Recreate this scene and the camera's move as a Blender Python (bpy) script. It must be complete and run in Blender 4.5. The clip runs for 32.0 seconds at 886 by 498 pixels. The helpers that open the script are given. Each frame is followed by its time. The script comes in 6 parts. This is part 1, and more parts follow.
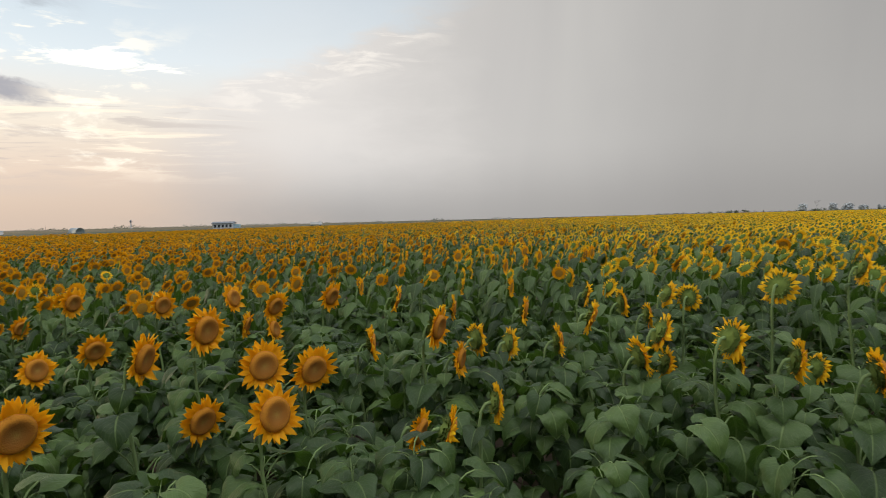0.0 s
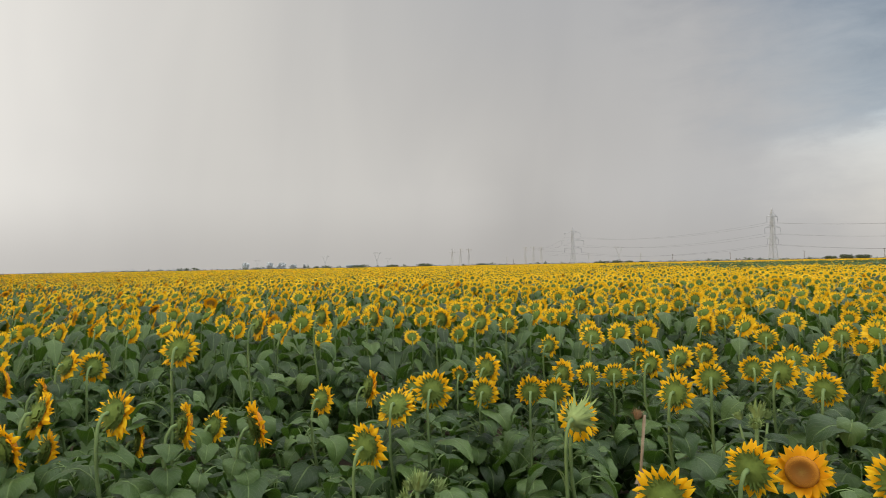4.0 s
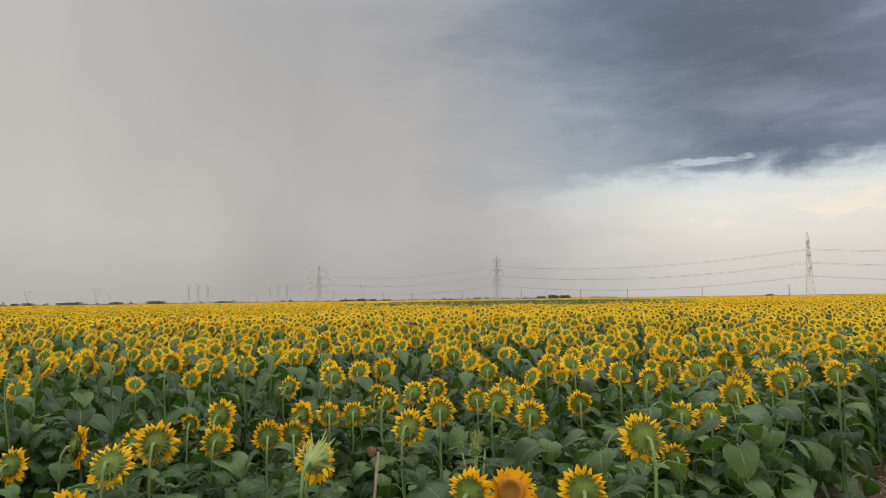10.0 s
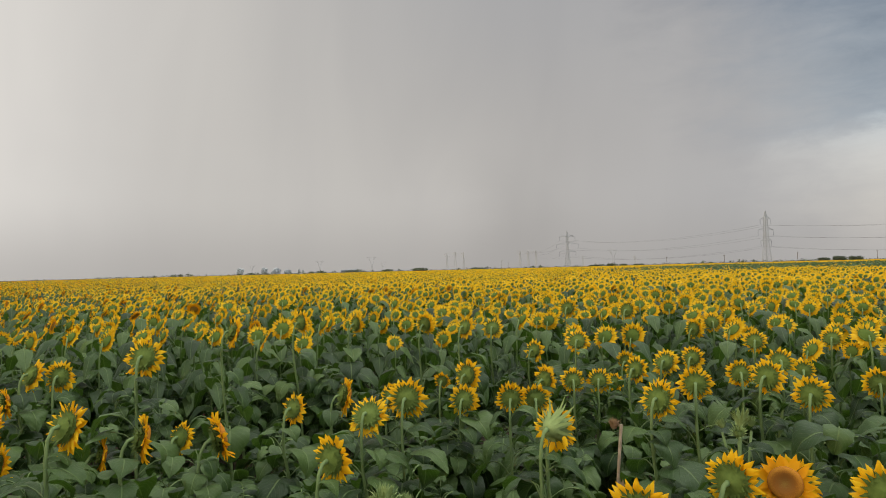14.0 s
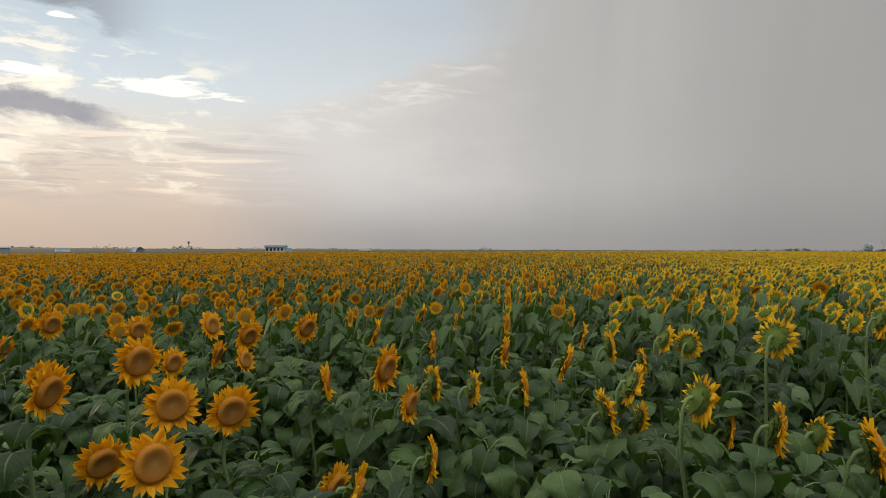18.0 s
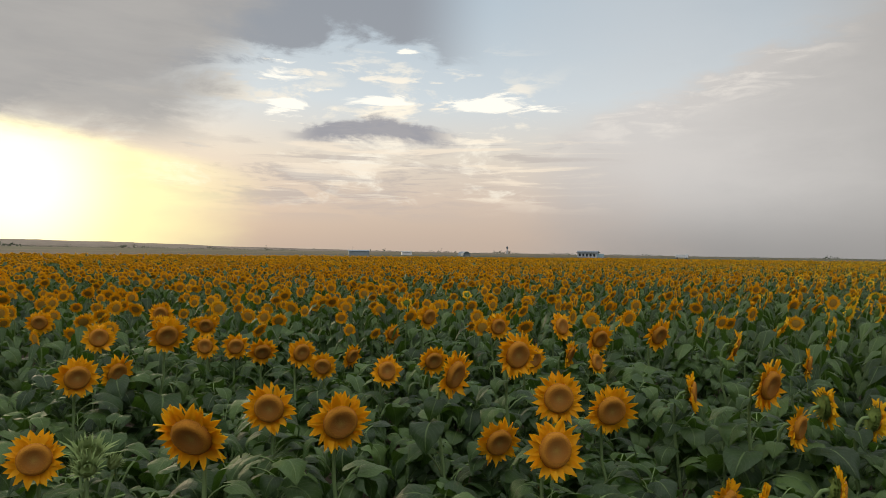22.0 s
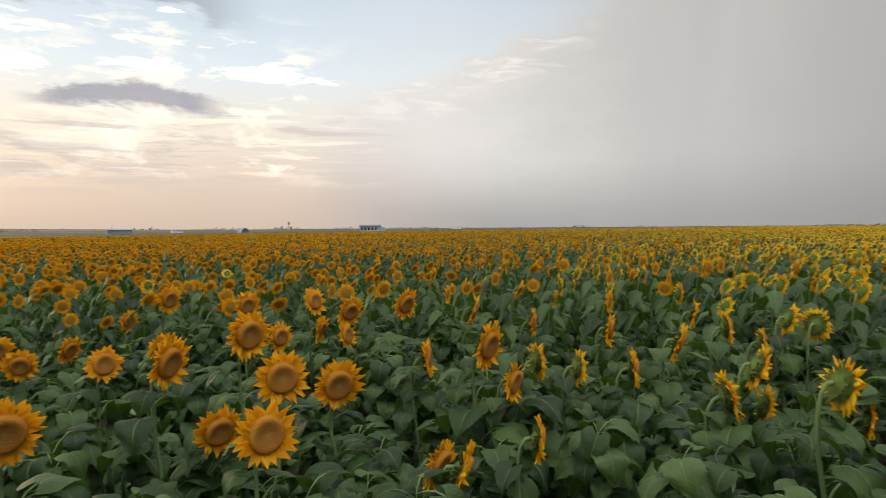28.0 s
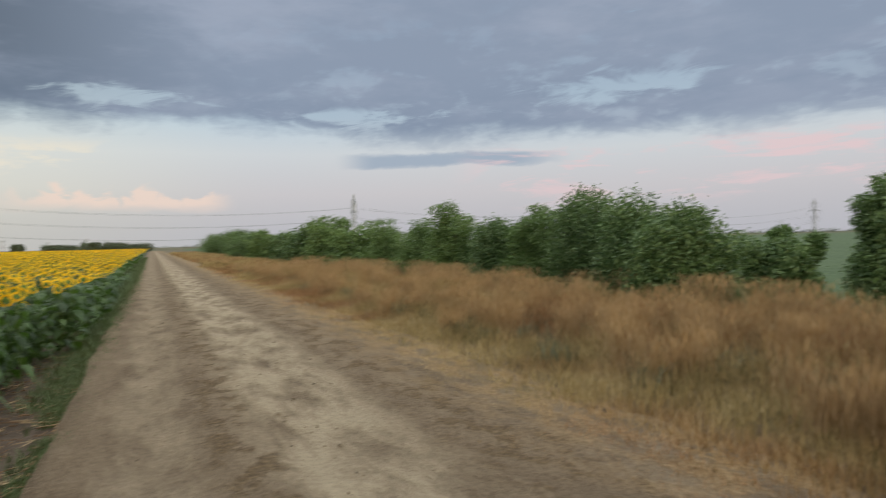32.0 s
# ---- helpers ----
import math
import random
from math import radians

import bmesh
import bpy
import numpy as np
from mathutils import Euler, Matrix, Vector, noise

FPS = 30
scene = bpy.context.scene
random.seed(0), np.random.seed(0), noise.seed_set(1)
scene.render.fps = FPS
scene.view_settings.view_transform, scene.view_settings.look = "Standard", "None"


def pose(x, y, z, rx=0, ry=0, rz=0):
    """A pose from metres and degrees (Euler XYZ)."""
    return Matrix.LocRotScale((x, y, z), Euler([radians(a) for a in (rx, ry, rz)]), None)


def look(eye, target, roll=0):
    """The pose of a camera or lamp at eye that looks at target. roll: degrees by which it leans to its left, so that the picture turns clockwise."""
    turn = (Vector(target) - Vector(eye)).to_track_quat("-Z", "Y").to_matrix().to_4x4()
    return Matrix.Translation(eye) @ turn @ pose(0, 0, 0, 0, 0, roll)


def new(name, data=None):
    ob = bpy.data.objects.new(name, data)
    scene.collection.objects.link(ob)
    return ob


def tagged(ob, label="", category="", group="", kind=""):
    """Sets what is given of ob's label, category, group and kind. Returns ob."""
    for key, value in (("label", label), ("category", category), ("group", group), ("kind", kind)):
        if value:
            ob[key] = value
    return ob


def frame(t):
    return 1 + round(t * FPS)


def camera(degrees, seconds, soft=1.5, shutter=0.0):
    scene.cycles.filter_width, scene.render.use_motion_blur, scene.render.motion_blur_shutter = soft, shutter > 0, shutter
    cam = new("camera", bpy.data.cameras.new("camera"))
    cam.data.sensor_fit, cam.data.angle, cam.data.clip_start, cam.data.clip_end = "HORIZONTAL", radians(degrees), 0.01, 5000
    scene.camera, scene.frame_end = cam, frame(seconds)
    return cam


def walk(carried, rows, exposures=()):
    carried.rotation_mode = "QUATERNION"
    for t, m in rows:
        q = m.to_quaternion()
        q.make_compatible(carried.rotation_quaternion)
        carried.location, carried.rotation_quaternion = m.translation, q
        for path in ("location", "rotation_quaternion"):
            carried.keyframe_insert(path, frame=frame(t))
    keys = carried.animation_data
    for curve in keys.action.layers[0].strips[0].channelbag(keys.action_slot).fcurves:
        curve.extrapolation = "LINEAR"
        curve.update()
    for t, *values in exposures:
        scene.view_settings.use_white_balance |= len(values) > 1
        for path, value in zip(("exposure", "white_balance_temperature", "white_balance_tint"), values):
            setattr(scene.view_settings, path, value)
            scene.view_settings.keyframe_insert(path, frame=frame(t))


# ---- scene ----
# The path: seconds, place, tilt, lean and turn of the camera
WALK = [
    (0.0, 0.302, -0.199, 1.786, -2.64, -1.47, 114.91),
    (0.5, 0.383, -0.241, 1.806, -2.00, -3.02, 105.49),
    (1.0, 0.318, -0.253, 1.798, -2.29, -2.43, 98.03),
    (1.5, 0.322, -0.235, 1.804, -0.76, -2.20, 94.32),
    (2.0, 0.338, -0.220, 1.799, -0.46, -1.96, 88.40),
    (2.5, 0.284, -0.145, 1.799, -0.20, -3.23, 86.64),
    (3.0, 0.230, 0.010, 1.813, 1.89, -1.81, 83.34),
    (3.5, 0.182, 0.101, 1.792, 1.19, -1.09, 75.07),
    (4.0, 0.167, 0.048, 1.804, 1.49, -1.07, 67.93),
    (4.5, 0.147, 0.024, 1.796, 0.67, 0.17, 61.55),
    (6.5, 0.181, 0.110, 1.807, 2.18, 0.04, 45.24),
    (7.0, 0.173, 0.118, 1.806, 2.57, 0.51, 42.46),
    (7.5, 0.178, 0.110, 1.812, 2.78, -0.11, 40.77),
    (8.0, 0.174, 0.124, 1.812, 2.92, -0.82, 38.83),
    (8.5, 0.175, 0.124, 1.815, 3.09, -0.63, 37.51),
    (9.0, 0.160, 0.076, 1.822, 3.99, -0.39, 41.16),
    (9.5, 0.165, 0.020, 1.831, 5.32, -0.82, 48.14),
    (10.0, 0.205, 0.047, 1.816, 4.56, -0.80, 45.20),
    (10.5, 0.190, 0.067, 1.817, 3.63, -0.15, 41.66),
    (11.0, 0.161, 0.076, 1.810, 3.25, 0.72, 44.52),
    (11.5, 0.147, 0.105, 1.810, 2.85, 0.53, 45.07),
    (12.0, 0.141, 0.138, 1.812, 3.36, 0.59, 48.29),
    (12.5, 0.157, 0.172, 1.800, 2.95, 0.49, 54.98),
    (13.0, 0.166, 0.202, 1.791, 2.37, -0.86, 61.36),
    (13.5, 0.151, 0.215, 1.793, 2.14, -1.78, 65.15),
    (15.5, -0.133, 0.028, 1.810, 2.11, 0.50, 86.43),
    (16.0, -0.179, 0.170, 1.801, 2.00, -1.28, 100.70),
    (16.5, -0.177, 0.214, 1.814, 0.67, -1.88, 105.80),
    (17.0, -0.172, 0.164, 1.797, 1.41, -0.73, 111.95),
    (17.5, -0.147, 0.121, 1.796, 0.87, -0.42, 117.67),
    (18.0, -0.138, 0.093, 1.796, 0.04, 0.20, 119.20),
    (18.5, -0.165, 0.064, 1.795, -0.06, 0.35, 120.39),
    (19.0, -0.166, 0.037, 1.790, -0.10, 0.92, 123.61),
    (19.5, -0.133, 0.031, 1.796, 0.50, 0.52, 127.56),
    (20.0, -0.130, 0.027, 1.795, 0.19, -0.45, 132.21),
    (20.5, -0.129, 0.040, 1.792, -1.08, -0.86, 136.69),
    (21.0, -0.096, 0.020, 1.794, -0.15, -0.64, 139.71),
    (21.5, -0.011, 0.003, 1.802, 0.96, 0.25, 142.82),
    (22.0, 0.084, -0.069, 1.791, 0.30, 0.90, 146.89),
    (22.5, 0.118, -0.112, 1.778, -1.61, -0.82, 148.33),
    (23.0, 0.101, -0.125, 1.773, -3.10, -0.46, 144.57),
    (23.5, 0.087, -0.127, 1.772, -3.08, -0.31, 144.61),
    (24.0, 0.079, -0.107, 1.772, -2.29, 0.10, 144.69),
    (24.5, 0.068, -0.087, 1.783, -1.99, 0.52, 144.74),
    (26.5, -0.049, -0.058, 1.786, -1.26, -0.58, 142.01),
    (27.0, -0.094, -0.051, 1.789, -0.64, -0.43, 139.94),
    (27.5, -0.139, -0.025, 1.791, -0.91, 0.14, 137.83),
    (28.0, -0.184, 0.001, 1.778, -1.91, -0.42, 127.43),
    (28.5, -0.186, -0.052, 1.785, -0.80, -1.39, 111.41),
    (29.0, -0.233, -0.106, 1.766, -3.02, 0.67, 98.31),
    (29.5, -0.167, -0.047, 1.753, -2.15, -0.06, 86.58),
    (30.0, -0.101, 0.059, 1.765, -3.43, 0.54, 69.89),
    (30.5, -0.036, 0.235, 1.774, -1.35, -0.53, 57.35),
    (31.0, 0.142, 0.471, 1.760, -0.19, -1.58, 41.25),
    (31.3, 0.241, 0.601, 1.730, 0.35, -1.07, 25.09),
    (31.6, 0.337, 0.718, 1.735, -1.74, -1.03, 4.65),
    (31.8, 0.275, 0.702, 1.789, -2.24, -1.27, -10.44),
    (32.0, 0.244, 0.694, 1.808, -0.78, -1.41, -24.75),
]
cam = camera(70.0, 32.0, soft=0.1, shutter=0.14)
# seconds, stops, kelvin, tint
EXPOSURE = [(0.0, -0.42, 6500, 10), (1.0, -0.12, 6500, 10), (2.0, -0.08, 6550, 10), (3.0, -0.05, 6550, 10), (4.0, 0.06, 6600, 9), (7.0, 0.12, 6650, 10), (9.0, -0.05, 6650, 10), (13.0, 0.0, 6650, 10),
            (16.0, -0.58, 6550, 10), (17.0, -0.67, 6500, 10), (19.0, -0.6, 6500, 10), (22.0, -0.75, 6500, 10), (23.0, -0.7, 6500, 10), (24.0, -0.36, 6500, 10), (27.0, -0.4, 6500, 10),
            (28.0, -0.42, 6500, 10), (28.5, -0.36, 6500, 10), (29.0, 0.0, 6500, 10), (30.0, 0.2, 6550, 10), (31.0, 0.22, 6550, 10), (31.5, -0.08, 6500, 8), (32.0, -0.17, 6450, 6)]
walk(cam, [(t, pose(x, y, z, 90 + up, 0, turn) @ pose(0, 0, 0, 0, 0, lean)) for t, x, y, z, up, lean, turn in WALK], EXPOSURE)

SUN_AZ, SUN_EL = 181.0, 8.0   # degrees to the left of the road's heading, and above the horizon


def lin(r, g, b):
    """A screen colour (0 to 255) as linear light."""
    return tuple(((c / 255 + 0.055) / 1.055) ** 2.4 if c > 10 else c / 255 / 12.92 for c in (r, g, b)) + (1.0,)


# ------------------------------------------------------------------ node arithmetic
class Val:
    """A socket with arithmetic, so that node networks can be written as formulas."""

    def __init__(self, tree, out):
        self.tree, self.out = tree, out

    def _op(self, op, *others, clamp=False):
        n = self.tree.nodes.new("ShaderNodeMath")
        n.operation, n.use_clamp = op, clamp
        for i, o in enumerate((self, *others)):
            if isinstance(o, Val):
                self.tree.links.new(o.out, n.inputs[i])
            else:
                n.inputs[i].default_value = o
        return Val(self.tree, n.outputs[0])

    def __add__(self, o): return self._op("ADD", o)
    def __radd__(self, o): return self._op("ADD", o)
    def __sub__(self, o): return self._op("SUBTRACT", o)
    def __rsub__(self, o): return (self * -1.0) + o
    def __mul__(self, o): return self._op("MULTIPLY", o)
    def __rmul__(self, o): return self._op("MULTIPLY", o)
    def __truediv__(self, o): return self._op("DIVIDE", o)

    def step(self, a, b):
        """0 at a, 1 at b, smooth between; a may be above b."""
        n = self.tree.nodes.new("ShaderNodeMapRange")
        n.interpolation_type = "SMOOTHSTEP"
        self.tree.links.new(self.out, n.inputs["Value"])
        flip = not isinstance(a, Val) and not isinstance(b, Val) and a > b
        lo, hi = (b, a) if flip else (a, b)
        for key, v in (("From Min", lo), ("From Max", hi)):
            if isinstance(v, Val):
                self.tree.links.new(v.out, n.inputs[key])
            else:
                n.inputs[key].default_value = v
        n.inputs["To Min"].default_value, n.inputs["To Max"].default_value = (1, 0) if flip else (0, 1)
        return Val(self.tree, n.outputs["Result"])


def combine(tree, x, y, z):
    n = tree.nodes.new("ShaderNodeCombineXYZ")
    for i, v in enumerate((x, y, z)):
        if isinstance(v, Val):
            tree.links.new(v.out, n.inputs[i])
        else:
            n.inputs[i].default_value = v
    return n.outputs[0]


def noise_of(tree, vec, scale=1.0, detail=4.0, rough=0.55, warp=0.0):
    n = tree.nodes.new("ShaderNodeTexNoise")
    if vec is not None:
        tree.links.new(vec, n.inputs["Vector"])
    n.inputs["Scale"].default_value, n.inputs["Detail"].default_value = scale, detail
    n.inputs["Roughness"].default_value, n.inputs["Distortion"].default_value = rough, warp
    return Val(tree, n.outputs["Fac"])


def mix(tree, fac, a, b, blend="MIX"):
    n = tree.nodes.new("ShaderNodeMix")
    n.data_type, n.blend_type = "RGBA", blend
    for sock, v in ((n.inputs[0], fac), (n.inputs[6], a), (n.inputs[7], b)):
        if isinstance(v, Val):
            tree.links.new(v.out, sock)
        elif isinstance(v, bpy.types.NodeSocket):
            tree.links.new(v, sock)
        else:
            sock.default_value = v
    return n.outputs[2]


def ramp(tree, fac, stops, blend="LINEAR"):
    n = tree.nodes.new("ShaderNodeValToRGB")
    tree.links.new(fac.out, n.inputs[0])
    n.color_ramp.interpolation = blend
    el = n.color_ramp.elements
    el[0].position, el[0].color = stops[0]
    el[1].position, el[1].color = stops[-1]
    for p, c in stops[1:-1]:
        e = el.new(p)
        e.color = c
    return n.outputs[0]


# ------------------------------------------------------------------ the sky
def build_sky():
    world = bpy.data.worlds.new("sky")
    scene.world = world
    world.use_nodes = True
    tr = world.node_tree
    tr.nodes.clear()
    sep = tr.nodes.new("ShaderNodeSeparateXYZ")
    tr.links.new(tr.nodes.new("ShaderNodeTexCoord").outputs["Generated"], sep.inputs[0])
    dx, dy, dz = (Val(tr, sep.outputs[i]) for i in range(3))
    c6, s6 = math.cos(radians(60)), math.sin(radians(60))
    turn = (dx * -c6 - dy * s6)._op("ARCTAN2", dy * c6 - dx * s6)
    az = turn * (180 / math.pi) + 60.0
    el = dz._op("ARCSINE") * (180 / math.pi)
    # noises stretched along the horizon, as far clouds are
    wide = noise_of(tr, combine(tr, az * 0.05, el * 0.16, 3.1), 1.0, 6.0, 0.6)
    fine = noise_of(tr, combine(tr, az * 0.16, el * 0.42, 7.7), 1.0, 6.0, 0.62, 0.3)
    puff = noise_of(tr, combine(tr, az * 0.5, el * 0.7, 1.3), 1.0, 5.0, 0.6, 0.4)
    curl = noise_of(tr, combine(tr, az * 0.10, el * 0.60, 12.0), 1.0, 6.0, 0.65, 0.5)
    rainy = noise_of(tr, combine(tr, az * 0.11 + el * 0.012, el * 0.03, 5.5), 1.0, 3.0, 0.5, 0.4)
    w, f, p, c = wide - 0.5, fine - 0.5, puff - 0.5, curl - 0.5

    sky = tr.nodes.new("ShaderNodeTexSky")
    sky.sky_type, sky.sun_disc = "NISHITA", False
    sky.sun_elevation, sky.sun_rotation = radians(SUN_EL), radians(-SUN_AZ)
    sky.dust_density = 3.0
    base = mix(tr, 1.0, sky.outputs[0], (0.09, 0.09, 0.09, 1), "MULTIPLY")

    # open air: pale blue above, lilac and peach low down
    cool = ramp(tr, el.step(-1, 26), [(0.0, lin(214, 210, 206)), (0.12, lin(236, 232, 224)), (0.25, lin(238, 238, 234)), (0.42, lin(214, 228, 236)), (1.0, lin(160, 184, 208))])
    lilac = ramp(tr, el.step(-1, 26), [(0.0, lin(204, 202, 211)), (0.10, lin(220, 214, 220)), (0.25, lin(225, 227, 233)), (0.42, lin(204, 222, 238)), (1.0, lin(150, 178, 210))])
    cool = mix(tr, az.step(14, -12), cool, lilac)
    warm = ramp(tr, el.step(-1, 26), [(0.0, (0.98, 0.78, 0.64, 1)), (0.1, (1.18, 0.96, 0.80, 1)), (0.28, (1.36, 1.22, 1.04, 1)), (0.55, (1.14, 1.26, 1.33, 1)), (1.0, (0.80, 0.97, 1.12, 1))])
    col = mix(tr, az.step(60, 130), cool, warm)
    col = mix(tr, 0.9, base, col)
    # thin light streaks in the west
    streak = (f + 0.1 * w).step(0.0, 0.12) * el.step(3.0, 6.0) * el.step(17.0, 12.0) * az.step(130, 140)
    col = mix(tr, streak * 0.9, col, (1.65, 1.52, 1.28, 1))
    wisp = (c + 0.5 * f).step(0.05, 0.15) * el.step(4.0, 6.5) * el.step(19.0, 14.0) * az.step(136, 144)
    col = mix(tr, wisp * 0.8, col, (1.8, 1.63, 1.34, 1))
    shade = (c + w * 0.4).step(-0.03, 0.10) * el.step(2.0, 5.0) * el.step(10.5, 7.5) * az.step(138, 150)
    col = mix(tr, shade * 0.65, col, (0.86, 0.76, 0.70, 1))
    # a white cloud with a torn top beside the rain
    tower = (el - (12.5 + 6.0 * f + (az - 130.0) * -0.28)).step(0.6, -0.8) * az.step(141, 134) * az.step(100, 112)
    col = mix(tr, tower * 0.75, col, mix(tr, el.step(1.0, 12.0), (0.84, 0.72, 0.64, 1), (1.05, 1.0, 0.96, 1)))
    # pink heaps low in the north
    heap = (el - (4.2 + 5.0 * p)).step(0.35, -0.35) * (el - (3.2 + 1.5 * f)).step(-0.5, 0.5) * az.step(-7, -4) * az.step(12, 6)
    col = mix(tr, heap * 0.75, col, lin(255, 226, 211))
    cream = (f + 0.5 * c).step(-0.02, 0.12) * el.step(5.2, 6.4) * el.step(9.0, 7.6) * az.step(-2, 6) * az.step(34, 24)
    col = mix(tr, cream * 0.85, col, lin(246, 236, 220))
    bar = ((el - 7.2 - 1.5 * f) * (el - 7.2 - 1.5 * f)).step(0.5, 0.05) * az.step(-15, -19) * az.step(-37, -31)
    col = mix(tr, bar * 0.85, col, lin(164, 178, 198))
    blush = (c + 0.3 * f).step(0.0, 0.14) * el.step(2.0, 5.0) * el.step(9.0, 7.0) * az.step(-25, -32)
    col = mix(tr, blush * 0.8, col, lin(240, 210, 214))

    # the rain, veils hanging to the ground
    def lit(r, g, b, stops):
        return tuple(c * 2 ** stops for c in lin(r, g, b)[:3]) + (1.0,)

    veil = ramp(tr, (az - 20.0) / 115.0, [(0.0, lit(168, 171, 176, 0.0)), (0.12, lit(186, 187, 190, -0.1)), (0.25, lit(199, 198, 198, -0.28)), (0.36, lit(206, 204, 202, -0.4)),
                                          (0.48, lit(206, 204, 201, -0.2)), (0.6, lit(203, 201, 198, 0.0)), (0.72, lit(203, 201, 198, 0.28)), (0.85, lit(205, 202, 199, 0.42)), (1.0, lit(206, 203, 200, 0.38))], "B_SPLINE")
    veil = mix(tr, 1.0, veil, ramp(tr, rainy, [(0.25, (0.94, 0.94, 0.945, 1)), (0.75, (1.05, 1.048, 1.04, 1))]), "MULTIPLY")
    slant = az + el * 0.10 + w * 6.0
    for a0, half, reach, tone in ((69.0, 5.5, 17.0, 1.10), (53.5, 4.0, 13.0, 1.05), (61.0, 4.0, 12.0, 0.94), (80.0, 5.0, 18.0, 1.03), (112.0, 7.0, 24.0, 1.05), (90.0, 7.0, 28.0, 0.95)):
        u = (slant - a0) / half
        band = (u * u * -1.0)._op("EXPONENT") * el.step(reach, reach * 0.2)
        veil = mix(tr, band, veil, mix(tr, 1.0, veil, (tone, tone * 0.998, tone * 0.995, 1), "MULTIPLY"))
    veil = mix(tr, el.step(7.0, -0.5) * 0.6, veil, lin(166, 163, 161))
    veil = mix(tr, el.step(8.0, 30.0) * az.step(95, 55) * 0.65, veil, lin(166, 169, 175))
    edge = az + f * 10.0 - el * 0.25
    torn = (el - (12.0 + (133.0 - az) * 0.27 + 7.0 * f)).step(-0.8, 1.6) * az.step(108, 121)
    rain = edge.step(19, 43) * edge.step(143, 120) * (1.0 - torn * 0.7)
    veil = mix(tr, edge.step(106, 128) * el.step(0.0, 8.0) * 0.85, veil, (1.16, 1.11, 1.06, 1))
    col = mix(tr, rain, col, veil)
    crest = el - (12.5 + 6.0 * f + (az - 130.0) * -0.28)
    tuft = noise_of(tr, combine(tr, az * 0.22, el * 0.9, 41.0), 1.0, 7.0, 0.62, 0.7) - 0.5
    rim = crest.step(0.5, -0.3) * crest.step(-3.2, -0.4) * tuft.step(-0.08, 0.14) * az.step(112, 120) * az.step(137, 131)
    col = mix(tr, rim * 0.6, col, (1.45, 1.36, 1.24, 1))

    # the dark deck with its ragged lower edge
    low = 9.6 - 1.2 * az.step(-6, -22) + az.step(28, 46) * -2.0
    under = el - low + (f * 4.2 + p * 1.4 + c * 1.0)
    deck = under.step(-0.5, 1.9) * (az + f * 16.0 + w * 10.0 - (el - 12.0) * 0.5).step(50, 14)
    dark = mix(tr, az.step(-10, 18), lin(150, 162, 184), lin(100, 111, 127))
    dark = mix(tr, (w * 1.8 + f * 0.5).step(-0.18, 0.35) * az.step(30, 4) * 0.75, dark, lin(172, 180, 200))
    dark = mix(tr, under.step(7.0, 0.0) * 0.35, dark, lin(126, 142, 166))
    hole = (f * 1.2 + p * 0.5 + c * 0.3).step(0.02, 0.24) * az.step(4, -20) * el.step(23.0, 14.0)
    gap = noise_of(tr, combine(tr, az * 0.16, el * 0.55, 51.0), 1.0, 7.0, 0.62, 0.8) - 0.5
    torn_open = hole * 0.3
    for a0, half, e0, thick in ((-41.0, 7.0, 12.6, 2.0), (3.0, 8.0, 12.0, 1.1), (-16.0, 9.0, 10.8, 1.0), (22.0, 4.0, 11.2, 0.5)):
        u, v = (az - a0) / half, (el - e0) / thick
        torn_open = torn_open._op("MAXIMUM", (gap + ((u * u + v * v) * -1.0)._op("EXPONENT") * 0.34).step(0.16, 0.34) * 0.65)
    col = mix(tr, deck * (1.0 - torn_open), col, dark)

    # the west: a small dark bank, a grey mass, and the sun behind it
    flat = (el - 10.1 - 2.5 * f - 1.2 * p).step(-0.7, 0.1)
    top = (el - 11.5 - 3.5 * f - 1.2 * p + ((az - 153.0) / 7.0)._op("POWER", 2.0) * 0.6).step(0.3, -0.4)
    small = flat * top * az.step(144, 149) * az.step(162, 158)
    col = mix(tr, small * 0.9, col, (0.54, 0.54, 0.60, 1))
    # bright shreds lit from behind, beside, above and below the bank: azimuth, half width, elevation, half height
    shred = noise_of(tr, combine(tr, az * 0.20, el * 0.95, 21.0), 1.0, 7.0, 0.62, 0.7) - 0.5
    layer = noise_of(tr, combine(tr, az * 0.09, el * 1.15, 33.0), 1.0, 7.0, 0.60, 0.5) - 0.5
    for a0, half, e0, thick, much in ((143.0, 6.5, 13.2, 0.9, 0.42), (152.0, 5.0, 13.2, 0.7, 0.36), (161.0, 2.4, 12.4, 0.9, 0.38), (161.5, 2.6, 15.2, 1.5, 0.30), (150.5, 1.4, 17.6, 0.4, 0.36)):
        u, v = (az - a0) / half, (el - e0) / thick
        mask = ((u * u + v * v) * -1.0)._op("EXPONENT")
        col = mix(tr, (shred + mask * much).step(0.20, 0.33) * mask.step(0.04, 0.3) * 0.85, col, (1.95, 1.84, 1.60, 1))
    under_bank = el.step(3.0, 6.0) * el.step(10.8, 9.0) * az.step(128, 140) * az.step(170, 160)
    col = mix(tr, layer.step(0.02, 0.12) * under_bank * 0.7, col, (1.62, 1.40, 1.12, 1))
    col = mix(tr, layer.step(-0.05, -0.15) * under_bank * 0.55, col, (0.80, 0.72, 0.68, 1))
    high = (el - 17.4 - 9.0 * f + ((az - 154.0) / 7.0)._op("POWER", 2.0) * 0.5).step(-0.3, 1.6) * az.step(142, 151)
    col = mix(tr, high * 0.8, col, (0.44, 0.46, 0.51, 1))
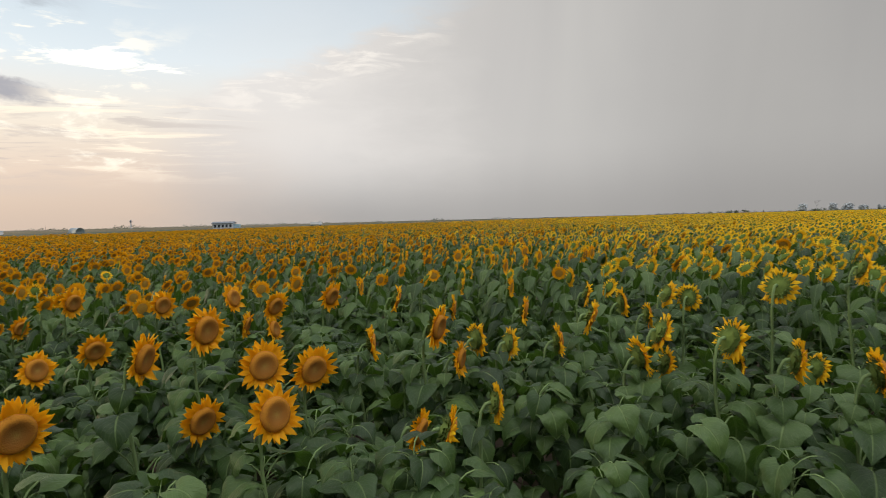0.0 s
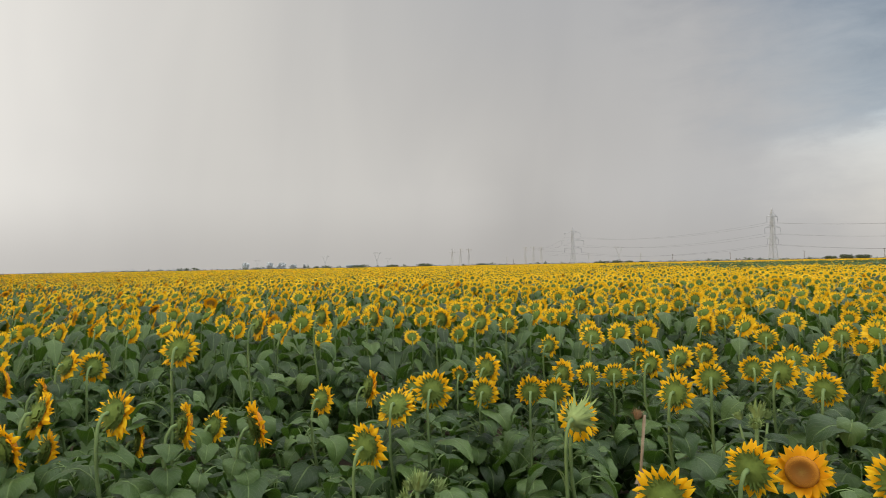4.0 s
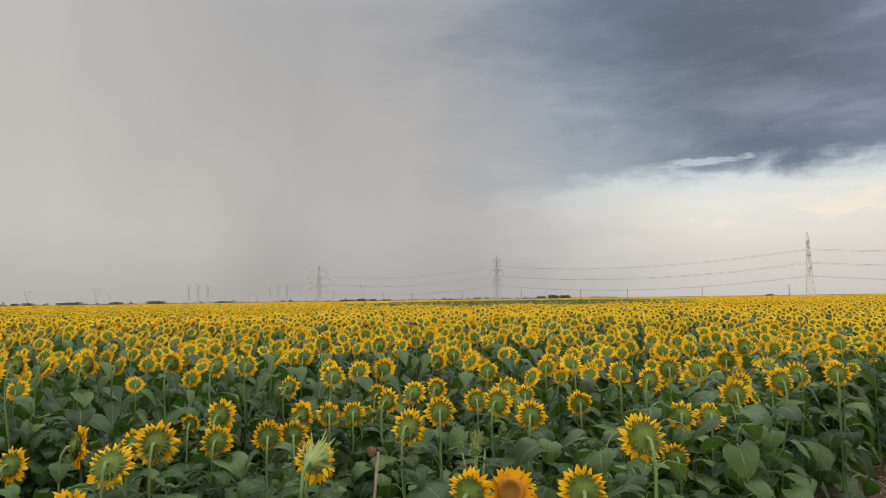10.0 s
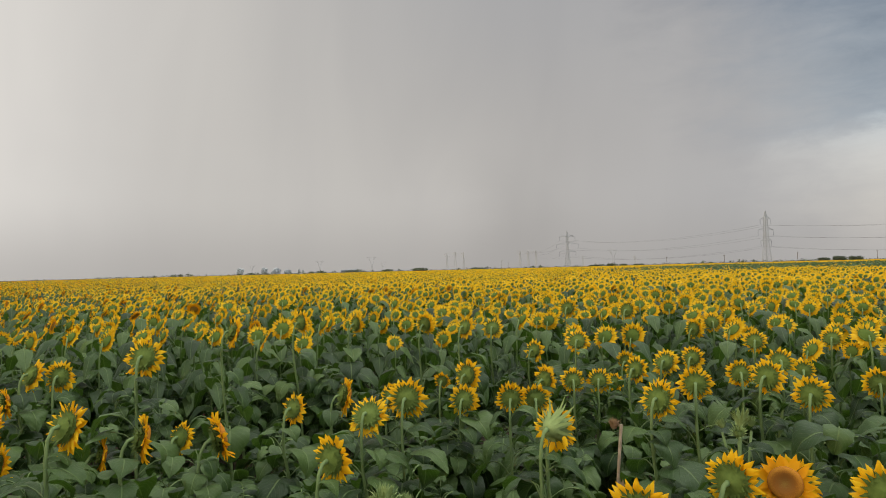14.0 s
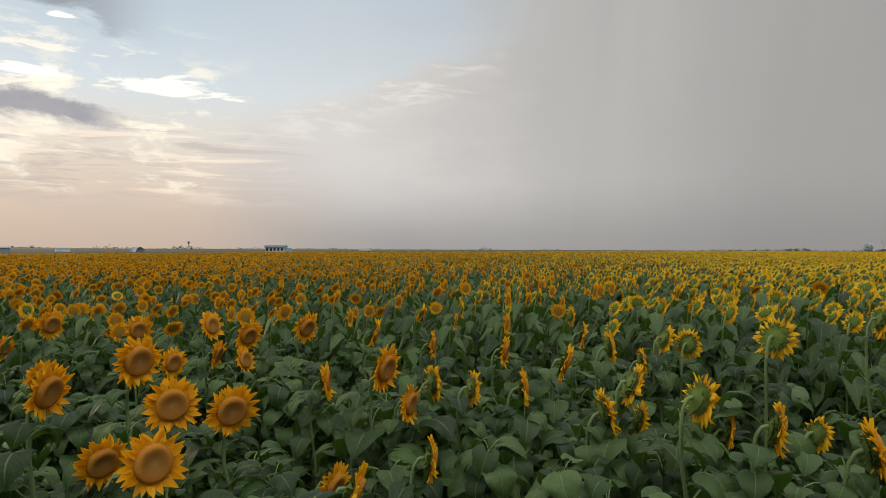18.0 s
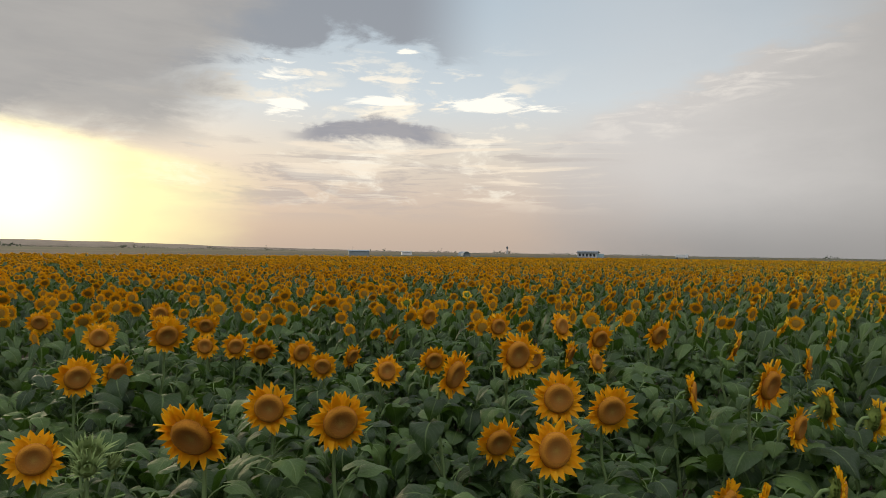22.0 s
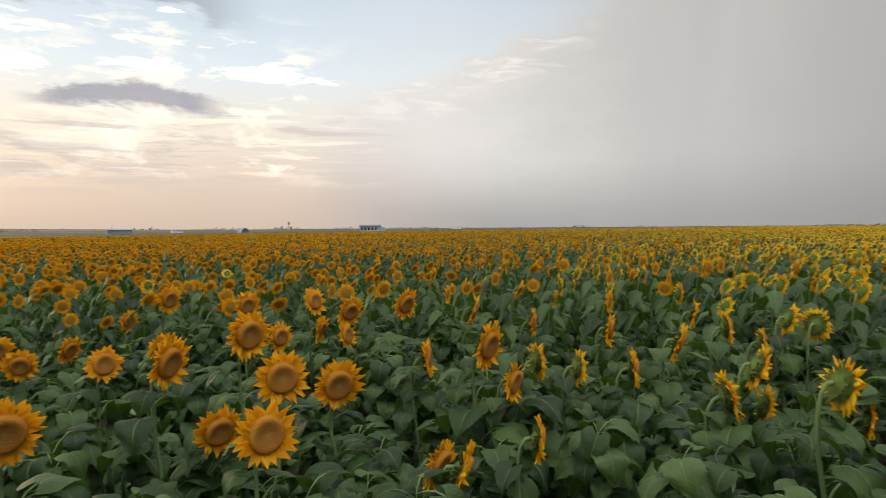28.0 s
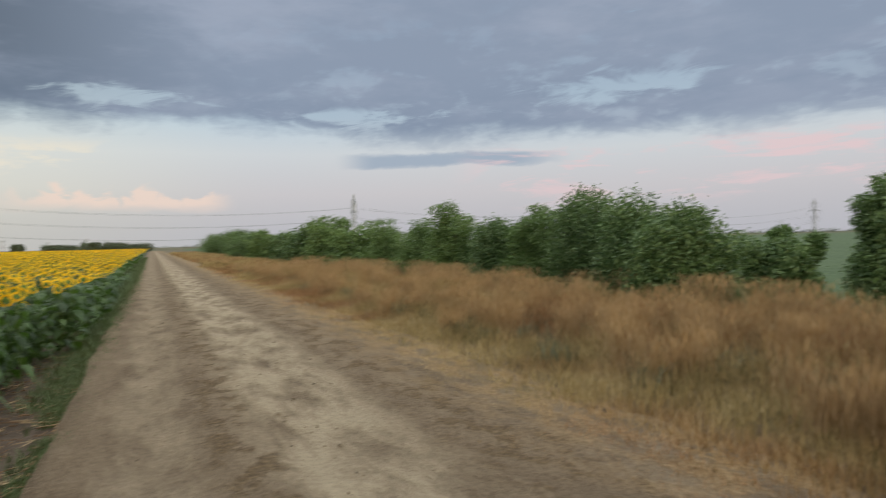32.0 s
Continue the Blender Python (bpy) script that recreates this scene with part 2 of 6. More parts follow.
    mass = (az + f * 14.0 - (166.0 - (el - 12.0) * 0.3)).step(-2.5, 6.0) * (el - (9.0 + 4.0 * f)).step(-2.5, 2.5)
    col = mix(tr, mass * 0.92, col, mix(tr, (w * 1.4 + c * 0.5).step(-0.3, 0.35), (0.64, 0.62, 0.60, 1), (0.76, 0.73, 0.69, 1)))
    # unseen cloud behind the camera, graded dark south to bright north-east to light the leaves
    away = (az - 60.0)._op("ABSOLUTE").step(132, 152)
    north = (dx * 0.574 + dy * 0.819).step(-0.75, 0.9)
    behind = mix(tr, north, lin(96, 99, 106), (1.4, 1.41, 1.43, 1))
    col = mix(tr, away * 0.95, col, mix(tr, 1.0, behind, ramp(tr, wide, [(0.35, (0.85, 0.85, 0.86, 1)), (0.65, (1.12, 1.12, 1.12, 1))]), "MULTIPLY"))
    # overcast: brighter overhead than low down; unseen north-east part raised to light the field
    over = el.step(24.0, 58.0)
    roof = mix(tr, wide.step(0.35, 0.65), (1.68, 1.71, 1.76, 1), (2.15, 2.15, 2.15, 1))
    col = mix(tr, over, col, mix(tr, 1.0, roof, ramp(tr, (dx * 0.574 + dy * 0.819).step(-0.7, 0.7), [(0.0, (0.62, 0.62, 0.63, 1)), (1.0, (2.0, 2.0, 2.0, 1))]), "MULTIPLY"))
    # glow of the sun through the haze
    da, de = az - SUN_AZ, el - SUN_EL + 4.5
    far = (da * da * 0.75 + de * de * 1.3)._op("SQRT") + 4.0 * f
    brim = el - (7.0 + (az - 166.0) * 0.13 + 2.0 * f)
    rays = far.step(17.0, 5.0) * brim.step(0.9, -0.6)
    col = mix(tr, rays * 0.88, col, (2.15, 1.92, 0.95, 1))
    core = (da * da + (de - 1.5) * (de - 1.5))._op("SQRT").step(8.5, 0.0) * brim.step(0.9, -0.8)
    col = mix(tr, core, col, (3.2, 2.85, 1.9, 1))
    bg = tr.nodes.new("ShaderNodeBackground")
    tr.links.new(col, bg.inputs["Color"])
    bg.inputs["Strength"].default_value = 1.0
    tr.links.new(bg.outputs[0], tr.nodes.new("ShaderNodeOutputWorld").inputs["Surface"])


build_sky()
a, e = radians(SUN_AZ), radians(SUN_EL)
sun = new("sun", bpy.data.lights.new("sun", "SUN"))
sun.data.energy, sun.data.angle, sun.data.color = 1.3, radians(18), (1.0, 0.80, 0.52)
sun.matrix_world = look((-math.sin(a) * math.cos(e) * 50, math.cos(a) * math.cos(e) * 50, math.sin(e) * 50), (0, 0, 0))


# ------------------------------------------------------------------ materials
def material(name, rough=0.7, metal=0.0, spec=0.4):
    m = bpy.data.materials.new(name)
    m.use_nodes = True
    tr = m.node_tree
    b = tr.nodes["Principled BSDF"]
    b.inputs["Roughness"].default_value, b.inputs["Metallic"].default_value = rough, metal
    b.inputs["Specular IOR Level"].default_value = spec
    return m, tr, b


def coords(tr, kind="Object"):
    return tr.nodes.new("ShaderNodeTexCoord").outputs[kind]


def stretch(tr, vec, sx, sy, sz):
    n = tr.nodes.new("ShaderNodeMapping")
    n.inputs["Scale"].default_value = (sx, sy, sz)
    tr.links.new(vec, n.inputs["Vector"])
    return n.outputs[0]


def bump(tr, b, height, strength=0.4, distance=0.01):
    n = tr.nodes.new("ShaderNodeBump")
    n.inputs["Strength"].default_value, n.inputs["Distance"].default_value = strength, distance
    tr.links.new(height.out if isinstance(height, Val) else height, n.inputs["Height"])
    tr.links.new(n.outputs[0], b.inputs["Normal"])


def pick(tr, island=False):
    """A random number for each object, or for each loose piece of a mesh."""
    if island:
        return Val(tr, tr.nodes.new("ShaderNodeNewGeometry").outputs["Random Per Island"])
    return Val(tr, tr.nodes.new("ShaderNodeObjectInfo").outputs["Random"])


def thin(m, tr, b, share, colour):
    """Lets part of the light through, as leaves and petals do."""
    t = tr.nodes.new("ShaderNodeBsdfTranslucent")
    if isinstance(colour, bpy.types.NodeSocket):
        tr.links.new(colour, t.inputs["Color"])
    else:
        t.inputs["Color"].default_value = colour
    n = tr.nodes.new("ShaderNodeMixShader")
    n.inputs[0].default_value = share
    tr.links.new(b.outputs[0], n.inputs[1])
    tr.links.new(t.outputs[0], n.inputs[2])
    tr.links.new(n.outputs[0], tr.nodes["Material Output"].inputs["Surface"])


def leaf_material(name, island):
    m, tr, b = material(name, 0.48, 0, 0.30)
    uv = tr.nodes.new("ShaderNodeUVMap")
    sep = tr.nodes.new("ShaderNodeSeparateXYZ")
    tr.links.new(uv.outputs[0], sep.inputs[0])
    u, v = Val(tr, sep.outputs[0]), Val(tr, sep.outputs[1])
    across = (u - 0.5)._op("ABSOLUTE")
    rnd = pick(tr, island)
    mottle = noise_of(tr, coords(tr), 22.0, 4.0)
    green = ramp(tr, rnd * 0.6 + mottle * 0.4, [(0.22, (0.013, 0.031, 0.008, 1)), (0.5, (0.034, 0.069, 0.016, 1)), (0.78, (0.078, 0.130, 0.034, 1))])
    rib = across.step(0.035, 0.012)
    side = ((v * 8.0 - across * 7.0)._op("FRACT") - 0.5)._op("ABSOLUTE").step(0.07, 0.015) * 0.35
    veins = rib._op("MAXIMUM", side)
    col = mix(tr, veins * 0.6, green, (0.17, 0.24, 0.085, 1))
    spot = noise_of(tr, coords(tr), 70.0, 2.0).step(0.66, 0.74)
    col = mix(tr, spot * 0.35, col, (0.14, 0.12, 0.05, 1))
    tr.links.new(col, b.inputs["Base Color"])
    blister = noise_of(tr, coords(tr), 9.0 if not island else 55.0, 3.0)
    bump(tr, b, mottle * 0.4 + blister * 0.6 - veins * 0.7, 0.6, 0.010)
    thin(m, tr, b, 0.2, (0.10, 0.21, 0.022, 1))
    return m


def petal_material(name, island, inner=False):
    """The outer face is lemon yellow, the inner one deep orange."""
    m, tr, b = material(name, 0.6, 0, 0.25)
    uv = tr.nodes.new("ShaderNodeUVMap")
    sep = tr.nodes.new("ShaderNodeSeparateXYZ")
    tr.links.new(uv.outputs[0], sep.inputs[0])
    u, v = Val(tr, sep.outputs[0]), Val(tr, sep.outputs[1])
    rnd = pick(tr, island)
    line = noise_of(tr, combine(tr, u * 14.0, v * 1.5, rnd * 9.0), 1.0, 3.0)
    col = ramp(tr, v * 0.75 + rnd * 0.35, [(0.0, (0.74, 0.42, 0.008, 1)), (0.45, (0.85, 0.58, 0.010, 1)), (1.0, (0.88, 0.67, 0.016, 1))])
    if inner:
        col = ramp(tr, v * 0.75 + rnd * 0.35, [(0.0, (0.68, 0.30, 0.006, 1)), (0.45, (0.84, 0.45, 0.008, 1)), (1.0, (0.88, 0.52, 0.010, 1))])
    col = mix(tr, line.step(0.5, 0.8) * 0.3, col, (0.62, 0.25, 0.01, 1))
    tr.links.new(col, b.inputs["Base Color"])
    bump(tr, b, line, 0.35, 0.003)
    thin(m, tr, b, 0.52 if inner else 0.45, (0.95, 0.56, 0.015, 1) if inner else (0.93, 0.56, 0.012, 1))
    return m


def plain(name, stops, scale, rough=0.7, spec=0.3, relief=0.4, depth=0.004, detail=5.0, kind="Object", vec=(1, 1, 1), island=None):
    """A material with two sizes of variation between the colours of stops."""
    m, tr, b = material(name, rough, 0, spec)
    v = stretch(tr, coords(tr, kind), *vec)
    small, large = noise_of(tr, v, scale, detail), noise_of(tr, v, scale * 0.13, 3.0)
    fac = small * 0.55 + large * 0.45
    if island is not None:
        fac = fac * 0.6 + pick(tr, island) * 0.4
    tr.links.new(ramp(tr, fac, stops), b.inputs["Base Color"])
    bump(tr, b, small, relief, depth)
    return m


LEAF, LEAF_FAR = leaf_material("sunflower leaf", False), leaf_material("sunflower leaves", True)
PETAL, PETAL_FAR = petal_material("petal", False), petal_material("petals", True)
PETAL_IN, PETAL_IN_FAR = petal_material("petal inside", False, True), petal_material("petals inside", True, True)
STEM = plain("hairy stem", [(0.2, (0.10, 0.155, 0.05, 1)), (0.8, (0.19, 0.265, 0.10, 1))], 60, 0.75, 0.25, vec=(1, 1, 0.25))
BRACT_FAR = plain("bracts", [(0.2, (0.050, 0.085, 0.014, 1)), (0.8, (0.11, 0.16, 0.030, 1))], 40, 0.8, 0.08)
BUD_GREEN = plain("pale bract", [(0.2, (0.14, 0.20, 0.06, 1)), (0.8, (0.27, 0.34, 0.13, 1))], 70, 0.75, 0.12)
BRACT = plain("bract", [(0.2, (0.055, 0.090, 0.016, 1)), (0.8, (0.135, 0.185, 0.040, 1))], 70, 0.75, 0.12)


def disc_material():
    m, tr, b = material("seed disc", 0.9, 0, 0.15)
    pos = coords(tr)
    sep = tr.nodes.new("ShaderNodeSeparateXYZ")
    tr.links.new(pos, sep.inputs[0])
    x, z = Val(tr, sep.outputs[0]), Val(tr, sep.outputs[2])
    r = (x * x + z * z)._op("SQRT")
    n = tr.nodes.new("ShaderNodeTexVoronoi")
    n.inputs["Scale"].default_value = 260
    tr.links.new(pos, n.inputs["Vector"])
    cell = Val(tr, n.outputs["Distance"])
    col = ramp(tr, r * 9.0 + (cell - 0.5) * 0.18, [(0.0, (0.33, 0.185, 0.040, 1)), (0.16, (0.28, 0.125, 0.026, 1)), (0.32, (0.30, 0.115, 0.018, 1)), (0.46, (0.44, 0.185, 0.020, 1)), (0.60, (0.30, 0.12, 0.015, 1))])
    tr.links.new(col, b.inputs["Base Color"])
    bump(tr, b, cell, 0.45, 0.004)
    return m


DISC = disc_material()
DISC_FAR = plain("seed discs", [(0.2, (0.32, 0.17, 0.028, 1)), (0.8, (0.46, 0.27, 0.045, 1))], 90, 0.9, 0.1)
SOIL = plain("field soil", [(0.2, (0.075, 0.055, 0.040, 1)), (0.5, (0.125, 0.094, 0.068, 1)), (0.85, (0.19, 0.145, 0.105, 1))], 9.0, 0.95, 0.1, 1.0, 0.05, 8.0)
STRAW = plain("straw", [(0.2, (0.09, 0.058, 0.034, 1)), (0.5, (0.22, 0.135, 0.072, 1)), (0.8, (0.40, 0.31, 0.19, 1))], 25, 0.9, 0.1, island=True)
DEAD = plain("withered stalk", [(0.2, (0.15, 0.115, 0.075, 1)), (0.8, (0.33, 0.265, 0.185, 1))], 40, 0.9, 0.1)
TAN = plain("tan stalk", [(0.25, (0.27, 0.165, 0.075, 1)), (0.75, (0.50, 0.36, 0.20, 1))], 6, 0.85, 0.15, island=True)
GREYWEED = plain("grey weed", [(0.25, (0.10, 0.105, 0.06, 1)), (0.75, (0.20, 0.20, 0.12, 1))], 6, 0.85, 0.15, island=True)
CLOD = plain("earth clod", [(0.25, (0.075, 0.055, 0.035, 1)), (0.75, (0.21, 0.16, 0.105, 1))], 4, 0.95, 0.1, island=True)
WEED = plain("weed", [(0.2, (0.055, 0.085, 0.030, 1)), (0.8, (0.12, 0.155, 0.060, 1))], 8, 0.7, 0.3, island=True)
def dry_grass_material():
    m, tr, b = material("dry grass", 0.85, 0, 0.15)
    pos = coords(tr)
    tone = pick(tr, True) * 0.4 + noise_of(tr, pos, 0.8, 4.0, 0.65)._op("MULTIPLY", 1.5) * 0.6 - 0.15
    rust = ramp(tr, tone, [(0.22, (0.085, 0.065, 0.030, 1)), (0.40, (0.22, 0.115, 0.050, 1)), (0.60, (0.36, 0.200, 0.095, 1)), (0.85, (0.50, 0.34, 0.20, 1))])
    gold = ramp(tr, tone, [(0.22, (0.115, 0.105, 0.042, 1)), (0.40, (0.27, 0.200, 0.085, 1)), (0.60, (0.44, 0.330, 0.155, 1)), (0.85, (0.60, 0.49, 0.29, 1))])
    col = mix(tr, noise_of(tr, pos, 0.33, 3.0, 0.6).step(0.36, 0.56), rust, gold)
    tr.links.new(col, b.inputs["Base Color"])
    thin(m, tr, b, 0.25, col)
    return m


DRY = dry_grass_material()
def foliage(name, stops):
    """Small leaves that let some light through, different from leaf to leaf."""
    m, tr, b = material(name, 0.55, 0, 0.35)
    tone = pick(tr, True) * 0.6 + noise_of(tr, coords(tr), 1.3, 3.0) * 0.4
    col = ramp(tr, tone, stops)
    tr.links.new(col, b.inputs["Base Color"])
    thin(m, tr, b, 0.3, col)
    return m


BUSH = foliage("hedge leaf", [(0.2, (0.050, 0.095, 0.030, 1)), (0.5, (0.105, 0.170, 0.055, 1)), (0.85, (0.19, 0.265, 0.105, 1))])
BUSH_PALE = foliage("young hedge leaf", [(0.2, (0.085, 0.145, 0.038, 1)), (0.85, (0.18, 0.26, 0.085, 1))])
BARK = plain("bark", [(0.2, (0.07, 0.055, 0.04, 1)), (0.8, (0.17, 0.13, 0.10, 1))], 14, 0.9, 0.1, 0.8, 0.01, vec=(1, 1, 0.2))
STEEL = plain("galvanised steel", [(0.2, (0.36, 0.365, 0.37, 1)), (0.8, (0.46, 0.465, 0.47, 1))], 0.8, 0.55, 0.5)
GLASSY = plain("insulator", [(0.2, (0.13, 0.15, 0.16, 1)), (0.8, (0.22, 0.24, 0.26, 1))], 3, 0.25, 0.5)
CABLE = plain("aluminium cable", [(0.2, (0.14, 0.14, 0.145, 1)), (0.8, (0.20, 0.20, 0.205, 1))], 0.5, 0.5, 0.5)
WOODPOLE = plain("weathered pole", [(0.2, (0.12, 0.10, 0.085, 1)), (0.8, (0.22, 0.19, 0.16, 1))], 6, 0.9, 0.1)
FAR_BUSH = plain("far dark foliage", [(0.2, (0.065, 0.085, 0.05, 1)), (0.8, (0.12, 0.14, 0.09, 1))], 0.4, 0.8, 0.2, island=True)
# the rain haze over the horizon trees is put into this pale blue-grey base
HAZED_TREE = plain("haze-paled far foliage", [(0.2, (0.44, 0.48, 0.50, 1)), (0.8, (0.54, 0.57, 0.58, 1))], 0.15, 0.8, 0.2, island=True)
# distance haze on the rise is part of this brown
RIDGE = plain("hazy rise", [(0.3, (0.15, 0.125, 0.10, 1)), (0.7, (0.24, 0.20, 0.16, 1))], 0.03, 0.9, 0.1)
WALLPAINT = plain("weathered plaster", [(0.2, (0.42, 0.43, 0.44, 1)), (0.8, (0.60, 0.61, 0.62, 1))], 1.2, 0.85, 0.2)
TIN = plain("tin roof", [(0.2, (0.10, 0.12, 0.14, 1)), (0.8, (0.18, 0.20, 0.22, 1))], 0.8, 0.5, 0.5)
BLUETIN = plain("pale blue sheet", [(0.2, (0.24, 0.36, 0.42, 1)), (0.8, (0.36, 0.48, 0.53, 1))], 0.8, 0.5, 0.5)
GREYTIN = plain("dull blue-grey sheet", [(0.2, (0.20, 0.24, 0.26, 1)), (0.8, (0.29, 0.33, 0.35, 1))], 0.8, 0.6, 0.3)
WHITE = plain("white paint", [(0.2, (0.66, 0.66, 0.66, 1)), (0.8, (0.80, 0.80, 0.79, 1))], 1.0, 0.4, 0.5)
DARKGLASS = plain("dark glass", [(0.2, (0.02, 0.025, 0.03, 1)), (0.8, (0.04, 0.045, 0.05, 1))], 1.0, 0.1, 0.5)
RUBBER = plain("rubber", [(0.2, (0.02, 0.02, 0.02, 1)), (0.8, (0.04, 0.04, 0.04, 1))], 9.0, 0.9, 0.2)


def ground_material():
    m, tr, b = material("plain", 0.95, 0, 0.1)
    pos = coords(tr)
    sep = tr.nodes.new("ShaderNodeSeparateXYZ")
    tr.links.new(pos, sep.inputs[0])
    x, y = Val(tr, sep.outputs[0]), Val(tr, sep.outputs[1])
    strips = noise_of(tr, stretch(tr, pos, 0.0012, 0.009, 1), 1.0, 2.0, 0.4)
    small, mid = noise_of(tr, pos, 5.0, 8.0), noise_of(tr, pos, 0.5, 5.0)
    near = ramp(tr, small * 0.6 + mid * 0.4, [(0.25, (0.045, 0.034, 0.025, 1)), (0.5, (0.085, 0.064, 0.047, 1)), (0.8, (0.14, 0.108, 0.080, 1))])
    field = ramp(tr, strips, [(0.36, (0.060, 0.075, 0.040, 1)), (0.46, (0.13, 0.105, 0.070, 1)), (0.54, (0.085, 0.085, 0.055, 1)), (0.64, (0.17, 0.14, 0.095, 1))])
    wide = (x * x + y * y)._op("SQRT").step(60, 160)
    tr.links.new(mix(tr, wide, near, field), b.inputs["Base Color"])
    bump(tr, b, small, 0.9, 0.05)
    return m


def road_material():
    m, tr, b = material("dirt road", 0.95, 0, 0.1)
    pos = coords(tr)
    sep = tr.nodes.new("ShaderNodeSeparateXYZ")
    tr.links.new(pos, sep.inputs[0])
    x = Val(tr, sep.outputs[0])
    small, clod = noise_of(tr, pos, 16.0, 8.0, 0.65), noise_of(tr, stretch(tr, pos, 2.4, 0.8, 1), 1.0, 6.0, 0.6)
    drift = noise_of(tr, stretch(tr, pos, 0.5, 0.12, 1), 1.0, 3.0) - 0.5
    xs = x + drift * 0.5
    rut = ((xs - 0.2)._op("ABSOLUTE").step(0.55, 0.15) * 0.4)._op("MAXIMUM", (xs - 1.75)._op("ABSOLUTE").step(0.9, 0.35))
    dust = ramp(tr, small * 0.5 + clod * 0.5, [(0.3, (0.100, 0.073, 0.047, 1)), (0.5, (0.170, 0.127, 0.083, 1)), (0.7, (0.255, 0.197, 0.132, 1))])
    pale = ramp(tr, small * 0.5 + clod * 0.5, [(0.3, (0.19, 0.148, 0.098, 1)), (0.7, (0.40, 0.328, 0.225, 1))])
    col = mix(tr, rut * clod.step(0.3, 0.6), dust, pale)
    crumbs = noise_of(tr, pos, 38.0, 3.0).step(0.62, 0.7) * clod.step(0.42, 0.6)
    col = mix(tr, crumbs * 0.55, col, (0.10, 0.075, 0.055, 1))
    between = ((xs - 0.92)._op("ABSOLUTE").step(0.42, 0.12))._op("MAXIMUM", (xs - 3.0)._op("ABSOLUTE").step(0.7, 0.2))
    clump = noise_of(tr, stretch(tr, pos, 3.2, 2.2, 1), 1.0, 7.0, 0.65).step(0.47, 0.60)
    col = mix(tr, between * clump * 0.9, col, ramp(tr, small, [(0.35, (0.060, 0.043, 0.025, 1)), (0.65, (0.17, 0.120, 0.066, 1))]))
    litter = x.step(2.7, 4.4) * noise_of(tr, stretch(tr, pos, 3.0, 1.6, 1), 1.0, 6.0).step(0.40, 0.58)
    col = mix(tr, litter * 0.8, col, ramp(tr, small, [(0.3, (0.16, 0.098, 0.045, 1)), (0.7, (0.40, 0.275, 0.14, 1))]))
    tr.links.new(col, b.inputs["Base Color"])
    bump(tr, b, small * 0.8 + clod * 1.4, 1.0, 0.09)
    return m


PLAIN, ROAD = ground_material(), road_material()
CROP = plain("green crop", [(0.25, (0.034, 0.056, 0.021, 1)), (0.5, (0.050, 0.079, 0.029, 1)), (0.8, (0.074, 0.100, 0.040, 1))], 1.6, 0.8, 0.2, 1.0, 0.15, 7.0, vec=(1, 0.35, 1))
CANOPY = plain("sunflower canopy", [(0.3, (0.05, 0.085, 0.035, 1)), (0.7, (0.10, 0.13, 0.05, 1))], 3.0, 0.8, 0.2, 1.0, 0.2)


# ------------------------------------------------------------------ mesh helpers
def part(name, bm, mat, parent=None, label=""):
    """Links a bmesh (or a mesh) as one object under parent."""
    if isinstance(bm, bmesh.types.BMesh):
        me = bpy.data.meshes.new(name)
        bm.to_mesh(me)
        bm.free()
    else:
        me = bm
    if mat is not None and not me.materials:
        me.materials.append(mat)
    ob = new(name, me)
    ob.parent = parent
    if label:
        ob["label"] = label
    return ob


def raw(name, verts, faces, mat, uvs=None, smooth=True):
    me = bpy.data.meshes.new(name)
    me.from_pydata([tuple(v) for v in verts], [], [tuple(f) for f in faces])
    me.materials.append(mat)
    if uvs is not None:
        layer = me.uv_layers.new(name="uv")
        idx = np.empty(len(me.loops), dtype=np.int32)
        me.loops.foreach_get("vertex_index", idx)
        layer.data.foreach_set("uv", np.asarray(uvs, dtype=np.float32)[idx].ravel())
    if smooth:
        me.polygons.foreach_set("use_smooth", np.ones(len(me.polygons), dtype=bool))
    me.update()
    return me


def bulk(name, verts, tris, mats, mat_index, uvs=None):
    """A large triangle mesh from arrays."""
    me = bpy.data.meshes.new(name)
    nv, nt = len(verts), len(tris)
    me.vertices.add(nv)
    me.vertices.foreach_set("co", np.ascontiguousarray(verts, dtype=np.float32).ravel())
    me.loops.add(nt * 3)
    me.loops.foreach_set("vertex_index", np.ascontiguousarray(tris, dtype=np.int32).ravel())
    me.polygons.add(nt)
    me.polygons.foreach_set("loop_start", np.arange(0, nt * 3, 3, dtype=np.int32))
    for m in mats:
        me.materials.append(m)
    me.polygons.foreach_set("material_index", np.ascontiguousarray(mat_index, dtype=np.int32))
    me.polygons.foreach_set("use_smooth", np.ones(nt, dtype=bool))
    if uvs is not None:
        layer = me.uv_layers.new(name="uv")
        layer.data.foreach_set("uv", np.ascontiguousarray(uvs, dtype=np.float32)[np.asarray(tris).ravel()].ravel())
    me.update(calc_edges=True)
    me.validate()
    return me


def beam(bm, a, b, r, sides=4, r2=None):
    """A straight bar from a to b."""
    a, b = Vector(a), Vector(b)
    d = (b - a).normalized()
    s = d.orthogonal().normalized()
    t = d.cross(s)
    rings = []
    for p, q in ((a, r), (b, r if r2 is None else r2)):
        rings.append([bm.verts.new(p + (s * math.cos(k * math.tau / sides) + t * math.sin(k * math.tau / sides)) * q) for k in range(sides)])
    for k in range(sides):
        bm.faces.new((rings[0][k], rings[0][(k + 1) % sides], rings[1][(k + 1) % sides], rings[1][k]))
    bm.faces.new(rings[0][::-1])
    bm.faces.new(rings[1])


